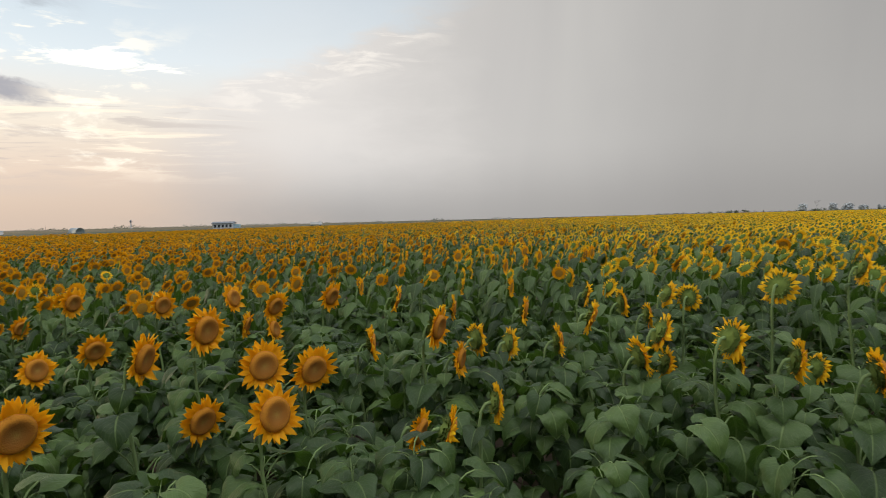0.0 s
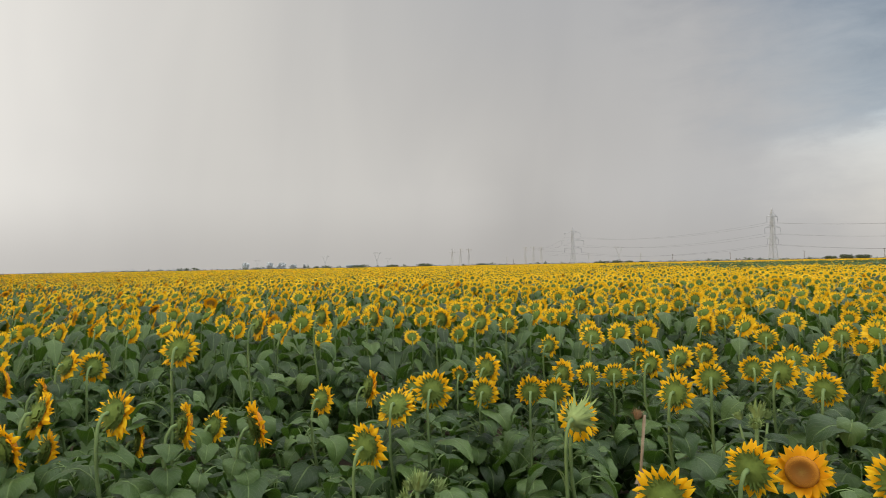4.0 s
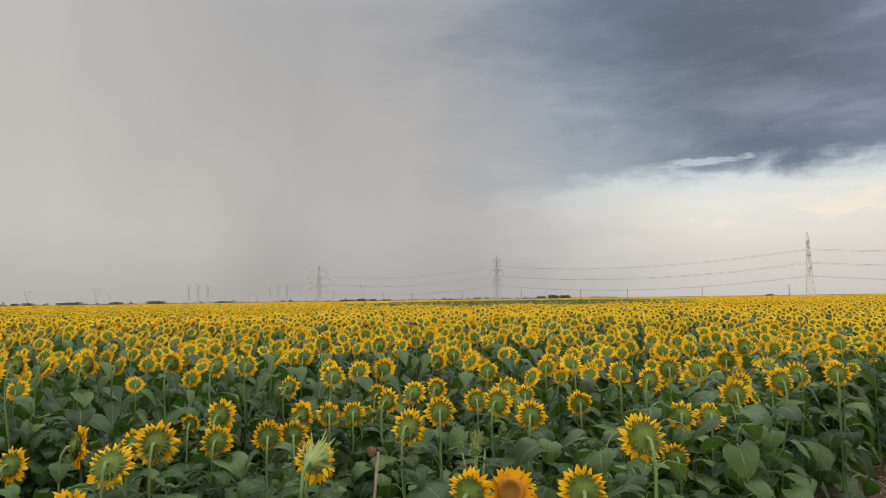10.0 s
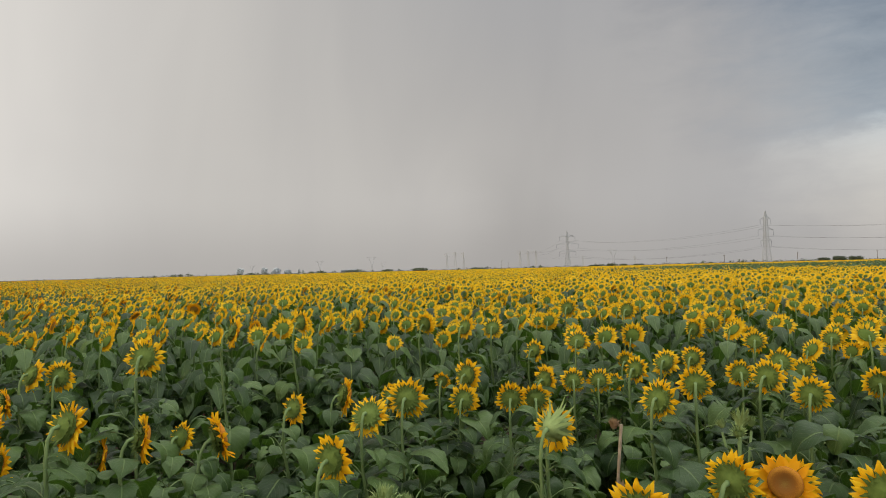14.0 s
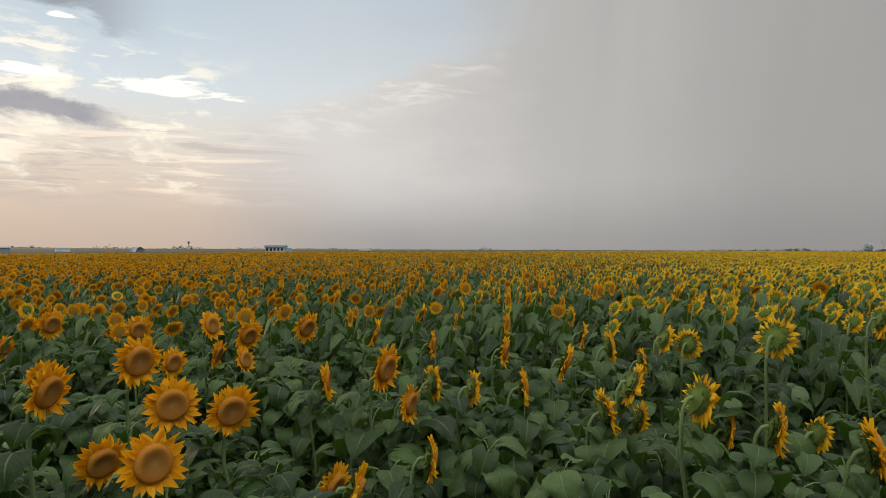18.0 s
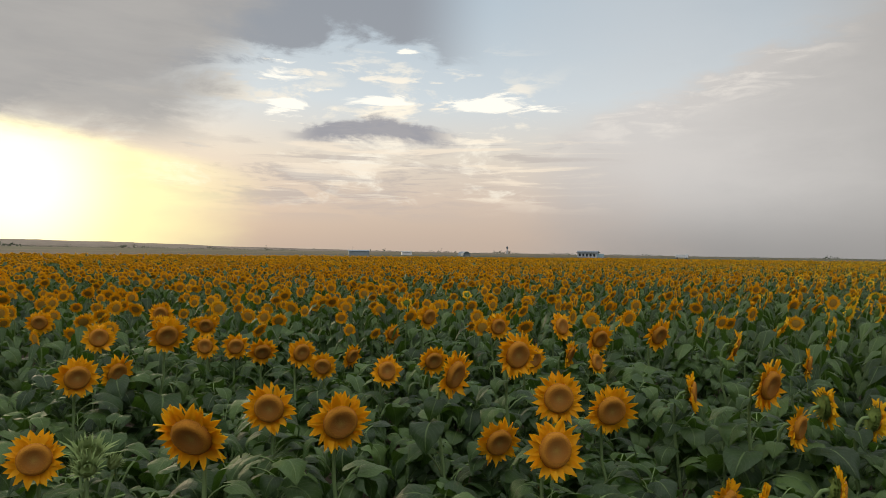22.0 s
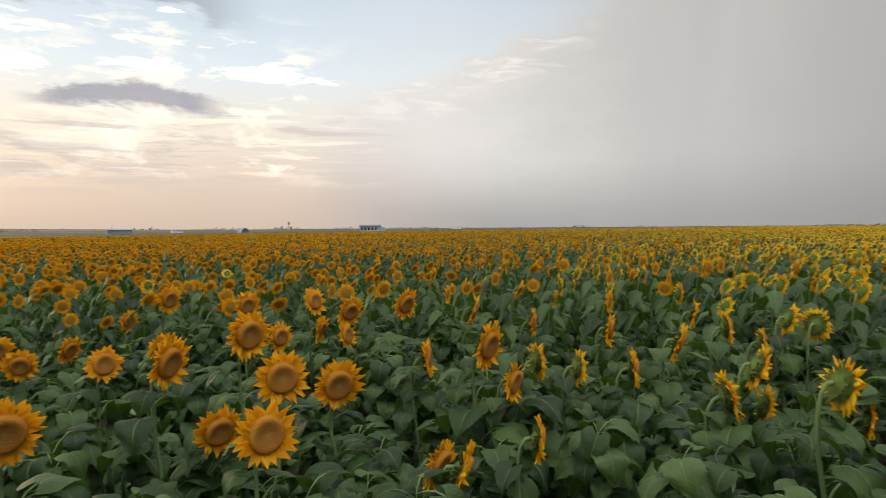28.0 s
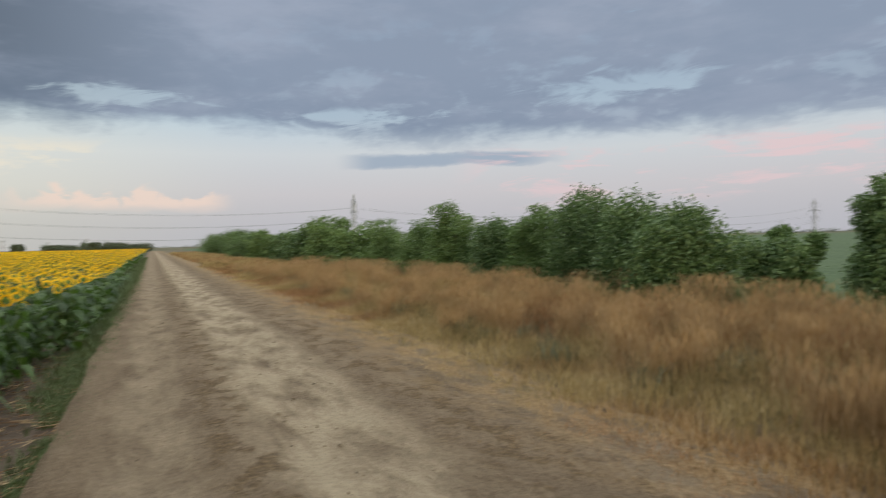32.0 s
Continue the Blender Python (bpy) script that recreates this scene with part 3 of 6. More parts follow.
def tube(points, radii, sides=6):
    """Vertices and faces of a bent tube."""
    verts, faces = [], []
    for i, p in enumerate(points):
        p = Vector(p)
        d = (Vector(points[min(i + 1, len(points) - 1)]) - Vector(points[max(i - 1, 0)])).normalized()
        s = d.cross(Vector((0.3, 1, 0.1))).normalized()
        t = d.cross(s)
        for k in range(sides):
            w = k * math.tau / sides
            verts.append(p + (s * math.cos(w) + t * math.sin(w)) * radii[i])
        if i:
            o = (i - 1) * sides
            faces += [(o + k, o + (k + 1) % sides, o + sides + (k + 1) % sides, o + sides + k) for k in range(sides)]
    faces.append(tuple(range((len(points) - 1) * sides, len(points) * sides)))
    return verts, faces


def block(bm, x0, y0, z0, x1, y1, z1, bevel=0.0):
    r = bmesh.ops.create_cube(bm, size=1.0, matrix=Matrix.Translation(((x0 + x1) / 2, (y0 + y1) / 2, (z0 + z1) / 2)) @ Matrix.Diagonal((x1 - x0, y1 - y0, z1 - z0, 1)))
    if bevel:
        bmesh.ops.bevel(bm, geom=list({e for v in r["verts"] for e in v.link_edges}), offset=bevel, segments=2, affect="EDGES")


# ------------------------------------------------------------------ pieces of a sunflower
def leaf_mesh(seed, nu=8, coarse=False):
    """A broad heart-shaped blade of unit length on its stalk; it starts at the origin, grows along +y and hangs over."""
    r = np.random.default_rng(seed)
    rise, hang, fold, wave = r.uniform(-25, 12), r.uniform(60, 105), r.uniform(0.25, 0.60), r.uniform(0.6, 1.3)
    verts, uvs, faces = [], [], []
    stalk, side = r.uniform(0.50, 0.78), r.uniform(-0.14, 0.14)
    for i in range(4):
        q = i / 3
        for k in range(3):
            w = k * math.tau / 3
            verts.append((0.026 * math.cos(w), q * stalk, 0.62 * q * (1.55 - 0.85 * q) + 0.026 * math.sin(w)))
            uvs.append((0.5, 0.0))
        if i:
            o = (i - 1) * 3
            faces += [(o + k, o + (k + 1) % 3, o + 3 + (k + 1) % 3, o + 3 + k) for k in range(3)]
    base = len(verts)
    rows = ((0.0, 0.24), (0.05, 0.40), (0.13, 0.475), (0.24, 0.50), (0.37, 0.47), (0.50, 0.40), (0.63, 0.305), (0.76, 0.20), (0.89, 0.085), (1.0, 0.0))
    if coarse:
        rows = rows[0:2] + rows[3::2]
    py, pz, last = stalk, 0.434, 0.0
    for q, half in rows:
        pitch = radians(rise - (rise + hang) * min(1.0, 1.15 * (q + last) / 2) ** 0.8)
        py, pz, last = py + (q - last) * math.cos(pitch), pz + (q - last) * math.sin(pitch), q
        for i in range(-nu // 2, nu // 2 + 1):
            t = i / (nu / 2)
            hw = half * (1 + r.uniform(-0.09, 0.09)) if abs(t) == 1 else half
            lobe = -0.26 * abs(t) ** 1.5 * (1 - q) ** 5
            up = half * (fold * abs(t) - 0.42 * t * t * (1 - 0.5 * q)) + 0.055 * wave * math.sin(11 * q + 3 * t + seed) * abs(t) ** 1.5 + r.uniform(-0.010, 0.010)
            x = t * hw * (1 - 0.10 * fold) + side * q * q
            verts.append((x, py + lobe * math.cos(pitch) - up * math.sin(pitch), pz + lobe * math.sin(pitch) + up * math.cos(pitch)))
            uvs.append((0.5 + 0.5 * t, q))
    n = nu // 2 * 2 + 1
    for j in range(len(rows) - 1):
        for i in range(n - 1):
            o = base + j * n + i
            faces.append((o, o + 1, o + n + 1, o + n))
    me = raw("leaf", verts, faces, LEAF, uvs)
    me.materials.append(STEM)
    me.polygons.foreach_set("material_index", [1] * 9 + [0] * (len(faces) - 9))
    return me


def petal_mesh(seed):
    """A ray of unit length along +z, facing +y."""
    r = np.random.default_rng(seed)
    verts, uvs, faces = [], [], []
    curl, lean, twist = r.uniform(-0.30, 0.40), r.uniform(-0.22, 0.22), r.uniform(-0.9, 0.9)
    for j in range(6):
        q = j / 5
        half = 0.18 * (math.sin(math.pi * (0.16 + 0.84 * q) ** 0.85) ** 0.8) if j < 5 else 0.012
        for s in (-1, 0, 1):
            tw = twist * q
            x, y = s * half * math.cos(tw), -0.06 * (1 - abs(s)) + s * half * math.sin(tw)
            verts.append((x + lean * q * q, y + curl * q * q, q))
            uvs.append((0.5 + 0.5 * s, q))
        if j:
            o = (j - 1) * 3
            faces += [(o, o + 1, o + 4, o + 3), (o + 1, o + 2, o + 5, o + 4)]
    # the inner face, a hair in front of the outer one
    n = len(verts)
    verts += [(x, y + 0.02 + 0.02 * q, q) for x, y, q in verts]
    uvs += uvs
    faces += [tuple(n + i for i in f) for f in faces]
    me = raw("petal", verts, faces, PETAL, uvs)
    me.materials.append(PETAL_IN)
    me.polygons.foreach_set("material_index", [0] * (len(faces) // 2) + [1] * (len(faces) // 2))
    return me


def disc_mesh(seed):
    """The seed disc, of radius 0.058, facing +y, with a sunken middle."""
    verts, faces = [(0, 0.008, 0)], []
    rings = [(0.016, 0.009), (0.030, 0.014), (0.043, 0.018), (0.053, 0.014), (0.058, 0.002), (0.057, -0.008)]
    n = 20
    for q, y in rings:
        for k in range(n):
            w = k * math.tau / n
            verts.append((q * math.cos(w), y, q * math.sin(w)))
    faces += [(0, 1 + (k + 1) % n, 1 + k) for k in range(n)]
    for j in range(len(rings) - 1):
        o = 1 + j * n
        faces += [(o + k, o + (k + 1) % n, o + n + (k + 1) % n, o + n + k) for k in range(n)]
    return raw("disc", verts, faces, DISC)


def cup_mesh(seed):
    """The green back of the head, a low dome with a rim of pointed bracts; the stem joins at -y."""
    r = np.random.default_rng(seed)
    verts, faces = [(0, -0.038, 0)], []
    rings = [(0.012, -0.036), (0.026, -0.032), (0.042, -0.024), (0.053, -0.014), (0.058, -0.006)]
    n = 20
    for q, y in rings:
        for k in range(n):
            w = k * math.tau / n
            verts.append((q * math.cos(w), y + r.uniform(-0.0015, 0.0015), q * math.sin(w)))
    faces += [(0, 1 + k, 1 + (k + 1) % n) for k in range(n)]
    for j in range(len(rings) - 1):
        o = 1 + j * n
        faces += [(o + k, o + n + k, o + n + (k + 1) % n, o + (k + 1) % n) for k in range(n)]
    # whorls of narrow bracts lying along the dome, their tips on the petals
    for ring, length, lift in ((2, 0.022, -0.009), (3, 0.026, -0.010), (4, 0.026, -0.008)):
        for k in range(n):
            if r.uniform() < 0.15:
                continue
            w = (k + 0.5 + r.uniform(-0.2, 0.2)) * math.tau / n
            c, s = math.cos(w), math.sin(w)
            q, y = rings[ring]
            i0, i1 = 1 + ring * n + k, 1 + ring * n + (k + 1) % n
            q1 = q + length * r.uniform(0.7, 1.35)
            hw = 0.005 * r.uniform(0.8, 1.2)
            o = len(verts)
            verts += [((q + q1) / 2 * c + hw * 0.8 * s, y + lift, (q + q1) / 2 * s - hw * 0.8 * c), ((q + q1) / 2 * c - hw * 0.8 * s, y + lift, (q + q1) / 2 * s + hw * 0.8 * c),
                      (q1 * c, y + lift + r.uniform(-0.014, 0.004), q1 * s)]
            faces += [(i1, i0, o, o + 1), (o + 1, o, o + 2)]
    return raw("back", verts, faces, BRACT)


def bud_mesh(seed):
    """A closed bud: long narrow bracts standing up round a small knob and bending outwards; it opens along +y."""
    r = np.random.default_rng(seed)
    verts, faces = [(0, -0.04, 0)], []
    n = 12
    rings = [(0.022, -0.034), (0.034, -0.016), (0.036, 0.004), (0.024, 0.018), (0.008, 0.026)]
    for q, y in rings:
        for k in range(n):
            w = k * math.tau / n
            verts.append((q * math.cos(w), y, q * math.sin(w)))
    faces += [(0, 1 + k, 1 + (k + 1) % n) for k in range(n)]
    for j in range(len(rings) - 1):
        o = 1 + j * n
        faces += [(o + k, o + n + k, o + n + (k + 1) % n, o + (k + 1) % n) for k in range(n)]
    for ring, count, length, out in ((0, 12, 0.070, 0.85), (1, 12, 0.072, 0.6), (2, 12, 0.062, 0.3), (3, 12, 0.046, 0.1)):
        for k in range(count):
            w = (k + 0.5 + r.uniform(-0.3, 0.3)) * math.tau / count
            c, s = math.cos(w), math.sin(w)
            q, y = rings[ring]
            i0, i1 = 1 + ring * n + k, 1 + ring * n + (k + 1) % n
            ln, ou, hw = length * r.uniform(0.75, 1.25), out * r.uniform(0.6, 1.3), 0.0075 * r.uniform(0.8, 1.2)
            o = len(verts)
            for f, wide in ((0.35, 1.0), (0.7, 0.6)):
                rad, yy = q + ln * ou * f * f * 0.9 + 0.3 * ln * f * ou, y + ln * f * (1 - 0.25 * ou * f)
                verts += [(rad * c - hw * wide * s, yy, rad * s + hw * wide * c), (rad * c + hw * wide * s, yy, rad * s - hw * wide * c)]
            rad = q + ln * ou * 1.25
            verts.append((rad * c, y + ln * (1 - 0.3 * ou), rad * s))
            faces += [(i1, i0, o + 1, o), (o, o + 1, o + 3, o + 2), (o + 2, o + 3, o + 4)]
    return raw("bud", verts, faces, BUD_GREEN)


LEAVES = [leaf_mesh(s) for s in range(9)]
LOW_LEAVES = [leaf_mesh(s + 20, 4, True) for s in range(9)]
PETALS = [petal_mesh(s) for s in range(9)]
DISCS = [disc_mesh(0)]
CUPS = [cup_mesh(s) for s in range(4)]
BUDS = [bud_mesh(9), bud_mesh(10)]


def place(ob, loc, rot=(0, 0, 0), scale=1.0):
    sc = (scale,) * 3 if not isinstance(scale, tuple) else scale
    ob.matrix_local = Matrix.LocRotScale(Vector(loc), Euler(rot), Vector(sc))
    return ob


def stem_curve(h, yaw, r, bloom):
    """Points of a stem that nods over towards yaw at its top."""
    f = Vector((-math.sin(yaw), math.cos(yaw), 0))
    lean = Vector((r.uniform(-0.04, 0.04), r.uniform(-0.04, 0.04), 0))
    pts = []
    for q in (0, 0.2, 0.4, 0.6, 0.78, 0.9, 1.0):
        p = Vector((0, 0, h * q)) + lean * math.sin(q * math.pi)
        if bloom:
            p -= f * 0.075 * math.sin(min(1, q) * math.pi * 0.5) ** 3 if q < 0.95 else f * 0.045
        pts.append(p)
    return pts


def sunflower(x, y, z, size, yaw, tilt, seed, bloom=1, petals=26, leaves=9, low=0.16):
    """One plant. z: height of the middle of its head; yaw: where the head looks; tilt: how far it hangs."""
    r = np.random.default_rng(seed)
    plant = new("sunflower")
    plant.location = (x, y, 0)
    k = size / 0.205
    top = z - (0.0 if bloom else -0.02)
    pts = stem_curve(top, yaw, r, bloom)
    if bloom:
        f = Vector((-math.sin(yaw) * math.cos(tilt), math.cos(yaw) * math.cos(tilt), -math.sin(tilt)))
        joint = Vector((0, 0, z)) - f * 0.036 * k
        low_end, knee = Vector((joint.x - f.x * 0.05, joint.y - f.y * 0.05, z * 0.80)), joint - f * 0.07
        pts = pts[:4] + [low_end.lerp(knee, q).lerp(knee.lerp(joint, q), q) for q in (0.0, 0.3, 0.55, 0.8, 1.0)]
    rad = [0.0115, 0.0105, 0.0098, 0.009, 0.0080, 0.0072, 0.0070, 0.0074, 0.010] if bloom else [0.012, 0.011, 0.010, 0.008, 0.006, 0.004, 0.002]
    v, fc = tube(pts, rad)
    part("stem", raw("stem", v, fc, STEM), None, plant)
    n = leaves
    start = r.uniform(0, math.tau)
    for i in range(n):
        q = low + ((0.93 if bloom else 0.99) - low) * min(1.0, max(0.0, (i + r.uniform(-0.25, 0.25)) / max(1, n - 1))) ** 0.75
        q = min(0.94 if bloom else 0.99, max(0.08, q))
        seg = float(np.interp(q, [min(1, t.z / top) for t in pts[:-3]] if bloom else np.linspace(0, 1, len(pts)), range(len(pts) - 3) if bloom else range(len(pts))))
        a0 = int(min(seg, len(pts) - 2))
        p = pts[a0].lerp(pts[a0 + 1], seg - a0)
        sz = (0.098 + 0.098 * math.sin(math.pi * min(1.0, 0.15 + q * 0.82))) * r.uniform(0.75, 1.2)
        if q > 0.80:
            sz *= 0.75
        way = start + i * 2.4 + r.uniform(-0.3, 0.3)
        if bloom and q > 0.66:   # the top leaves keep clear of the flower's face
            off = (way - yaw + math.pi) % math.tau - math.pi
            way = yaw + math.copysign(r.uniform(0.9, 2.2), off)
        ob = part("leaf", LEAVES[int(r.integers(len(LEAVES)))], None, plant)
        place(ob, p, (r.uniform(-0.35, 0.3) + (0.35 if bloom else 0.9) * (q - 0.5), r.uniform(-0.2, 0.2), way), (sz * r.uniform(0.9, 1.15), sz, sz))
    if bloom == 0:
        return plant
    rot = Euler((-tilt, 0, yaw))
    head = part("head", (BUDS[seed % 2] if bloom == 2 else CUPS[int(r.integers(len(CUPS)))]), None, plant, "green bracted back of the flower head")
    place(head, (0, 0, z), rot, k)
    if bloom == 2 and tilt < -0.5:   # side shoots with smaller buds
        for way in (yaw + 1.3, yaw - 1.5, yaw + 3.0):
            tip = Vector((0.075 * math.cos(way), 0.075 * math.sin(way), z - r.uniform(0.02, 0.06)))
            v, fc = tube([(0, 0, z - 0.26), (tip.x * 0.6, tip.y * 0.6, z - 0.18), (tip.x, tip.y, tip.z - 0.03)], [0.006, 0.005, 0.005])
            part("shoot", raw("shoot", v, fc, STEM), None, plant)
            place(part("bud", BUDS[1], None, plant), tip, (1.2 - 0.25, 0, way - math.pi / 2), k * r.uniform(0.55, 0.75))
    if bloom == 2:
        petals = 0 if tilt < -0.5 else 5
    if bloom == 1:
        d = part("disc", DISCS[0], None, head, "brown seed disc")
        place(d, (0, 0, 0), (0, r.uniform(0, 6), 0), 1.05)
    for i in range(petals):
        w = (i + r.uniform(-0.3, 0.3)) * math.tau / petals
        if bloom == 2:   # the first petals hang from the lower rim
            w = math.pi + 0.5 * (i - 2)
        ln = (0.056 if bloom == 1 else 0.04) * r.uniform(0.80, 1.15)
        ob = part("petal", PETALS[int(r.integers(len(PETALS)))], None, head)
        back = r.uniform(-0.2, 0.35) - 0.10 * (i % 2) + 0.28 * math.cos(w)
        ob.matrix_local = Matrix.Rotation(w, 4, "Y") @ Matrix.LocRotScale(Vector((0, -0.003 * (i % 2), 0.050)), Euler((back, r.uniform(-0.3, 0.3), r.uniform(-0.25, 0.25))), Vector((ln * (1.2 if petals > 35 else 1.5), ln, ln)))
    return plant


# ------------------------------------------------------------------ the field's plan
def edge_x(y):
    """Where the field ends beside the road."""
    return np.interp(y, (-60, -20, -8, -4, 2, 5, 9, 13, 20, 340), (8.0, 3.0, 1.5, 0.75, -0.95, -1.1, -1.45, -1.0, -0.9, -0.9))


def south_y(x):
    return -56.0 + 0.22 * x


NORTH_Y = 345.0

HEADS_1 = [
    (-0.93, 5.45, 1.44, 0.27), (-1.33, 6.40, 1.39, 0.26), (-1.11, 5.43, 1.23, 0.22), (-1.34, 5.30, 1.22, 0.25), (-1.33, 4.88, 1.21, 0.22),
    (-1.96, 5.94, 1.36, 0.25), (-1.40, 4.24, 1.19, 0.24), (-2.02, 5.72, 1.26, 0.23), (-1.40, 3.86, 1.10, 0.20), (-1.93, 4.91, 1.25, 0.23),
    (-1.49, 3.67, 1.12, 0.20), (-1.40, 3.38, 0.95, 0.18), (-2.05, 4.68, 1.27, 0.23), (-2.05, 4.39, 1.21, 0.22), (-1.05, 2.38, 1.26, 0.23),
    (-2.37, 4.53, 1.23, 0.22), (-1.17, 2.14, 1.09, 0.21), (-2.50, 4.15, 1.03, 0.22), (-3.43, 5.02, 1.16, 0.21), (-2.13, 3.08, 1.13, 0.21),
    (-2.96, 4.08, 1.05, 0.19), (-1.62, 2.30, 0.97, 0.21),
]
HEADS_2 = [
    (-2.80, 3.67, 1.16, 0.21), (-2.33, 3.02, 1.19, 0.22), (-3.53, 4.29, 1.18, 0.21), (-2.93, 3.47, 1.09, 0.20), (-4.16, 4.77, 1.21, 0.22),
    (-1.43, 1.80, 1.10, 0.21), (-4.43, 4.77, 1.24, 0.22), (-2.51, 2.70, 1.16, 0.21), (-4.36, 4.49, 1.20, 0.22), (-3.42, 3.56, 1.12, 0.20),
    (-3.24, 3.15, 1.14, 0.21), (-2.39, 2.35, 1.13, 0.23), (-3.18, 2.86, 1.13, 0.20), (-4.75, 4.06, 1.37, 0.25), (-3.98, 3.42, 1.04, 0.19),
    (-3.61, 3.02, 0.97, 0.16), (-3.40, 2.73, 1.04, 0.19), (-4.01, 2.99, 1.22, 0.22), (-3.48, 2.58, 1.04, 0.19), (-5.20, 3.70, 1.39, 0.26),
    (-2.20, 1.63, 1.12, 0.21), (-3.26, 2.24, 1.11, 0.20),
]
HEADS_3 = [
    (-3.02, 2.02, 1.06, 0.20), (-4.52, 2.91, 1.10, 0.24), (-3.01, 1.86, 1.08, 0.20), (-4.89, 2.71, 1.27, 0.23), (-3.55, 1.85, 1.13, 0.26),
    (-4.69, 2.36, 1.31, 0.24), (-3.44, 1.77, 1.00, 0.22), (-4.30, 1.98, 0.97, 0.15), (-4.96, 2.11, 1.34, 0.25), (-2.90, 1.22, 1.16, 0.25),
    (-3.52, 1.34, 1.05, 0.19), (-2.83, 1.00, 1.11, 0.24), (-5.19, 1.57, 1.35, 0.25), (-3.41, 1.03, 1.10, 0.25), (-5.04, 1.08, 1.40, 0.27),
    (-2.74, 0.33, 1.12, 0.27), (-4.24, 0.50, 1.42, 0.27), (-3.48, 0.18, 0.96, 0.19), (-2.73, 0.04, 1.15, 0.22), (-3.52, 0.01, 1.38, 0.27),
    (-3.46, -0.18, 0.93, 0.18), (-2.71, -0.22, 1.23, 0.23),
]
HEADS_4 = [
    (-4.39, -0.50, 1.20, 0.22), (-4.37, -0.64, 1.22, 0.22), (-3.12, -0.53, 1.01, 0.20), (-4.28, -0.76, 1.09, 0.21), (-3.02, -0.54, 1.19, 0.23),
    (-2.91, -0.63, 1.09, 0.24), (-3.95, -0.88, 1.21, 0.23), (-4.69, -1.27, 1.17, 0.22), (-3.35, -0.96, 1.20, 0.23), (-3.07, -1.08, 1.11, 0.21),
    (-3.79, -1.50, 1.16, 0.23), (-3.06, -1.36, 1.08, 0.21), (-2.30, -1.16, 0.97, 0.20), (-2.85, -1.47, 1.14, 0.21), (-3.84, -2.05, 1.15, 0.22),
    (-1.84, -1.19, 0.98, 0.20), (-2.66, -1.49, 1.07, 0.21), (-2.59, -1.58, 1.24, 0.22), (-3.79, -2.49, 1.20, 0.22), (-1.95, -1.37, 0.93, 0.19),
    (-2.78, -2.09, 1.09, 0.20), (-3.52, -2.88, 1.25, 0.24),
]
HEADS_5 = [
    (-3.33, -3.24, 1.19, 0.22), (-3.24, -3.18, 1.04, 0.20), (-1.93, -1.87, 1.15, 0.21), (-3.18, -3.38, 1.07, 0.20), (-3.44, -3.74, 1.22, 0.24),
    (-1.59, -2.18, 0.99, 0.20), (-1.74, -1.98, 1.20, 0.21), (-2.74, -3.27, 1.09, 0.20), (-2.02, -2.58, 1.27, 0.24), (-1.43, -1.67, 1.12, 0.21),
    (-3.08, -4.09, 1.20, 0.22), (-1.53, -2.43, 1.24, 0.22), (-2.14, -3.57, 1.08, 0.20), (-2.82, -4.73, 1.23, 0.23), (-2.80, -5.35, 1.01, 0.19),
    (-1.75, -3.49, 1.06, 0.20), (-1.98, -4.48, 0.99, 0.19), (-0.88, -2.22, 1.16, 0.22), (-1.47, -3.82, 1.06, 0.18), (-1.48, -4.22, 1.09, 0.21),
    (-0.76, -2.67, 1.13, 0.21), (-1.28, -4.44, 1.08, 0.20),
]
HEADS_6 = [
    (-1.22, -4.90, 1.06, 0.20), (-1.21, -5.81, 1.12, 0.21), (-1.07, -5.21, 1.03, 0.20), (-0.35, -2.16, 1.20, 0.23), (-0.63, -4.26, 1.25, 0.23),
    (-0.92, -6.29, 1.19, 0.22), (-0.36, -4.29, 1.04, 0.21), (-0.33, -5.13, 1.15, 0.22), (-0.13, -3.85, 1.11, 0.21), (0.01, -6.42, 1.14, 0.21),
    (0.06, -2.82, 1.01, 0.20),
    (-2.30, 0.71, 1.09, 0.21), (-3.37, 0.74, 1.07, 0.19), (-1.42, 1.42, 1.07, 0.22),
]

ALL_HEADS = HEADS_1[1:] + HEADS_2 + HEADS_3 + HEADS_4 + HEADS_5 + HEADS_6


# plants that differ: place, height and size of the head, its turn and tilt, and its state (1 open, 2 in bud)
SPECIAL = [(-0.09, -2.49, 1.09, 0.19, 10, -70, 2), (-1.76, 2.20, 1.18, 0.13, 30, -60, 2), (-2.00, 0.82, 1.02, 0.15, 20, -70, 2),
           (-2.04, 1.52, 1.17, 0.22, 25, 5, 2), (-1.39, 1.98, 1.08, 0.18, 214, -8, 1)]


def facing(x, y):
    """The way the heads look, degrees to the left of the road's heading."""
    az = math.degrees(math.atan2(-x, y)) % 360
    return float(np.interp(az, (0, 55, 85, 102, 125, 150, 200), (22, 37, 31, 25, 9, -4, -8)))


# ------------------------------------------------------------------ ground, road, verge
def grid_mesh(name, x0, x1, y0, y1, nx, ny, height, mat):
    xs, ys = np.linspace(x0, x1, nx + 1), np.linspace(y0, y1, ny + 1)
    verts = [(x, y, height(x, y)) for y in ys for x in xs]
    faces = [(j * (nx + 1) + i, j * (nx + 1) + i + 1, (j + 1) * (nx + 1) + i + 1, (j + 1) * (nx + 1) + i) for j in range(ny) for i in range(nx)]
    return raw(name, verts, faces, mat)


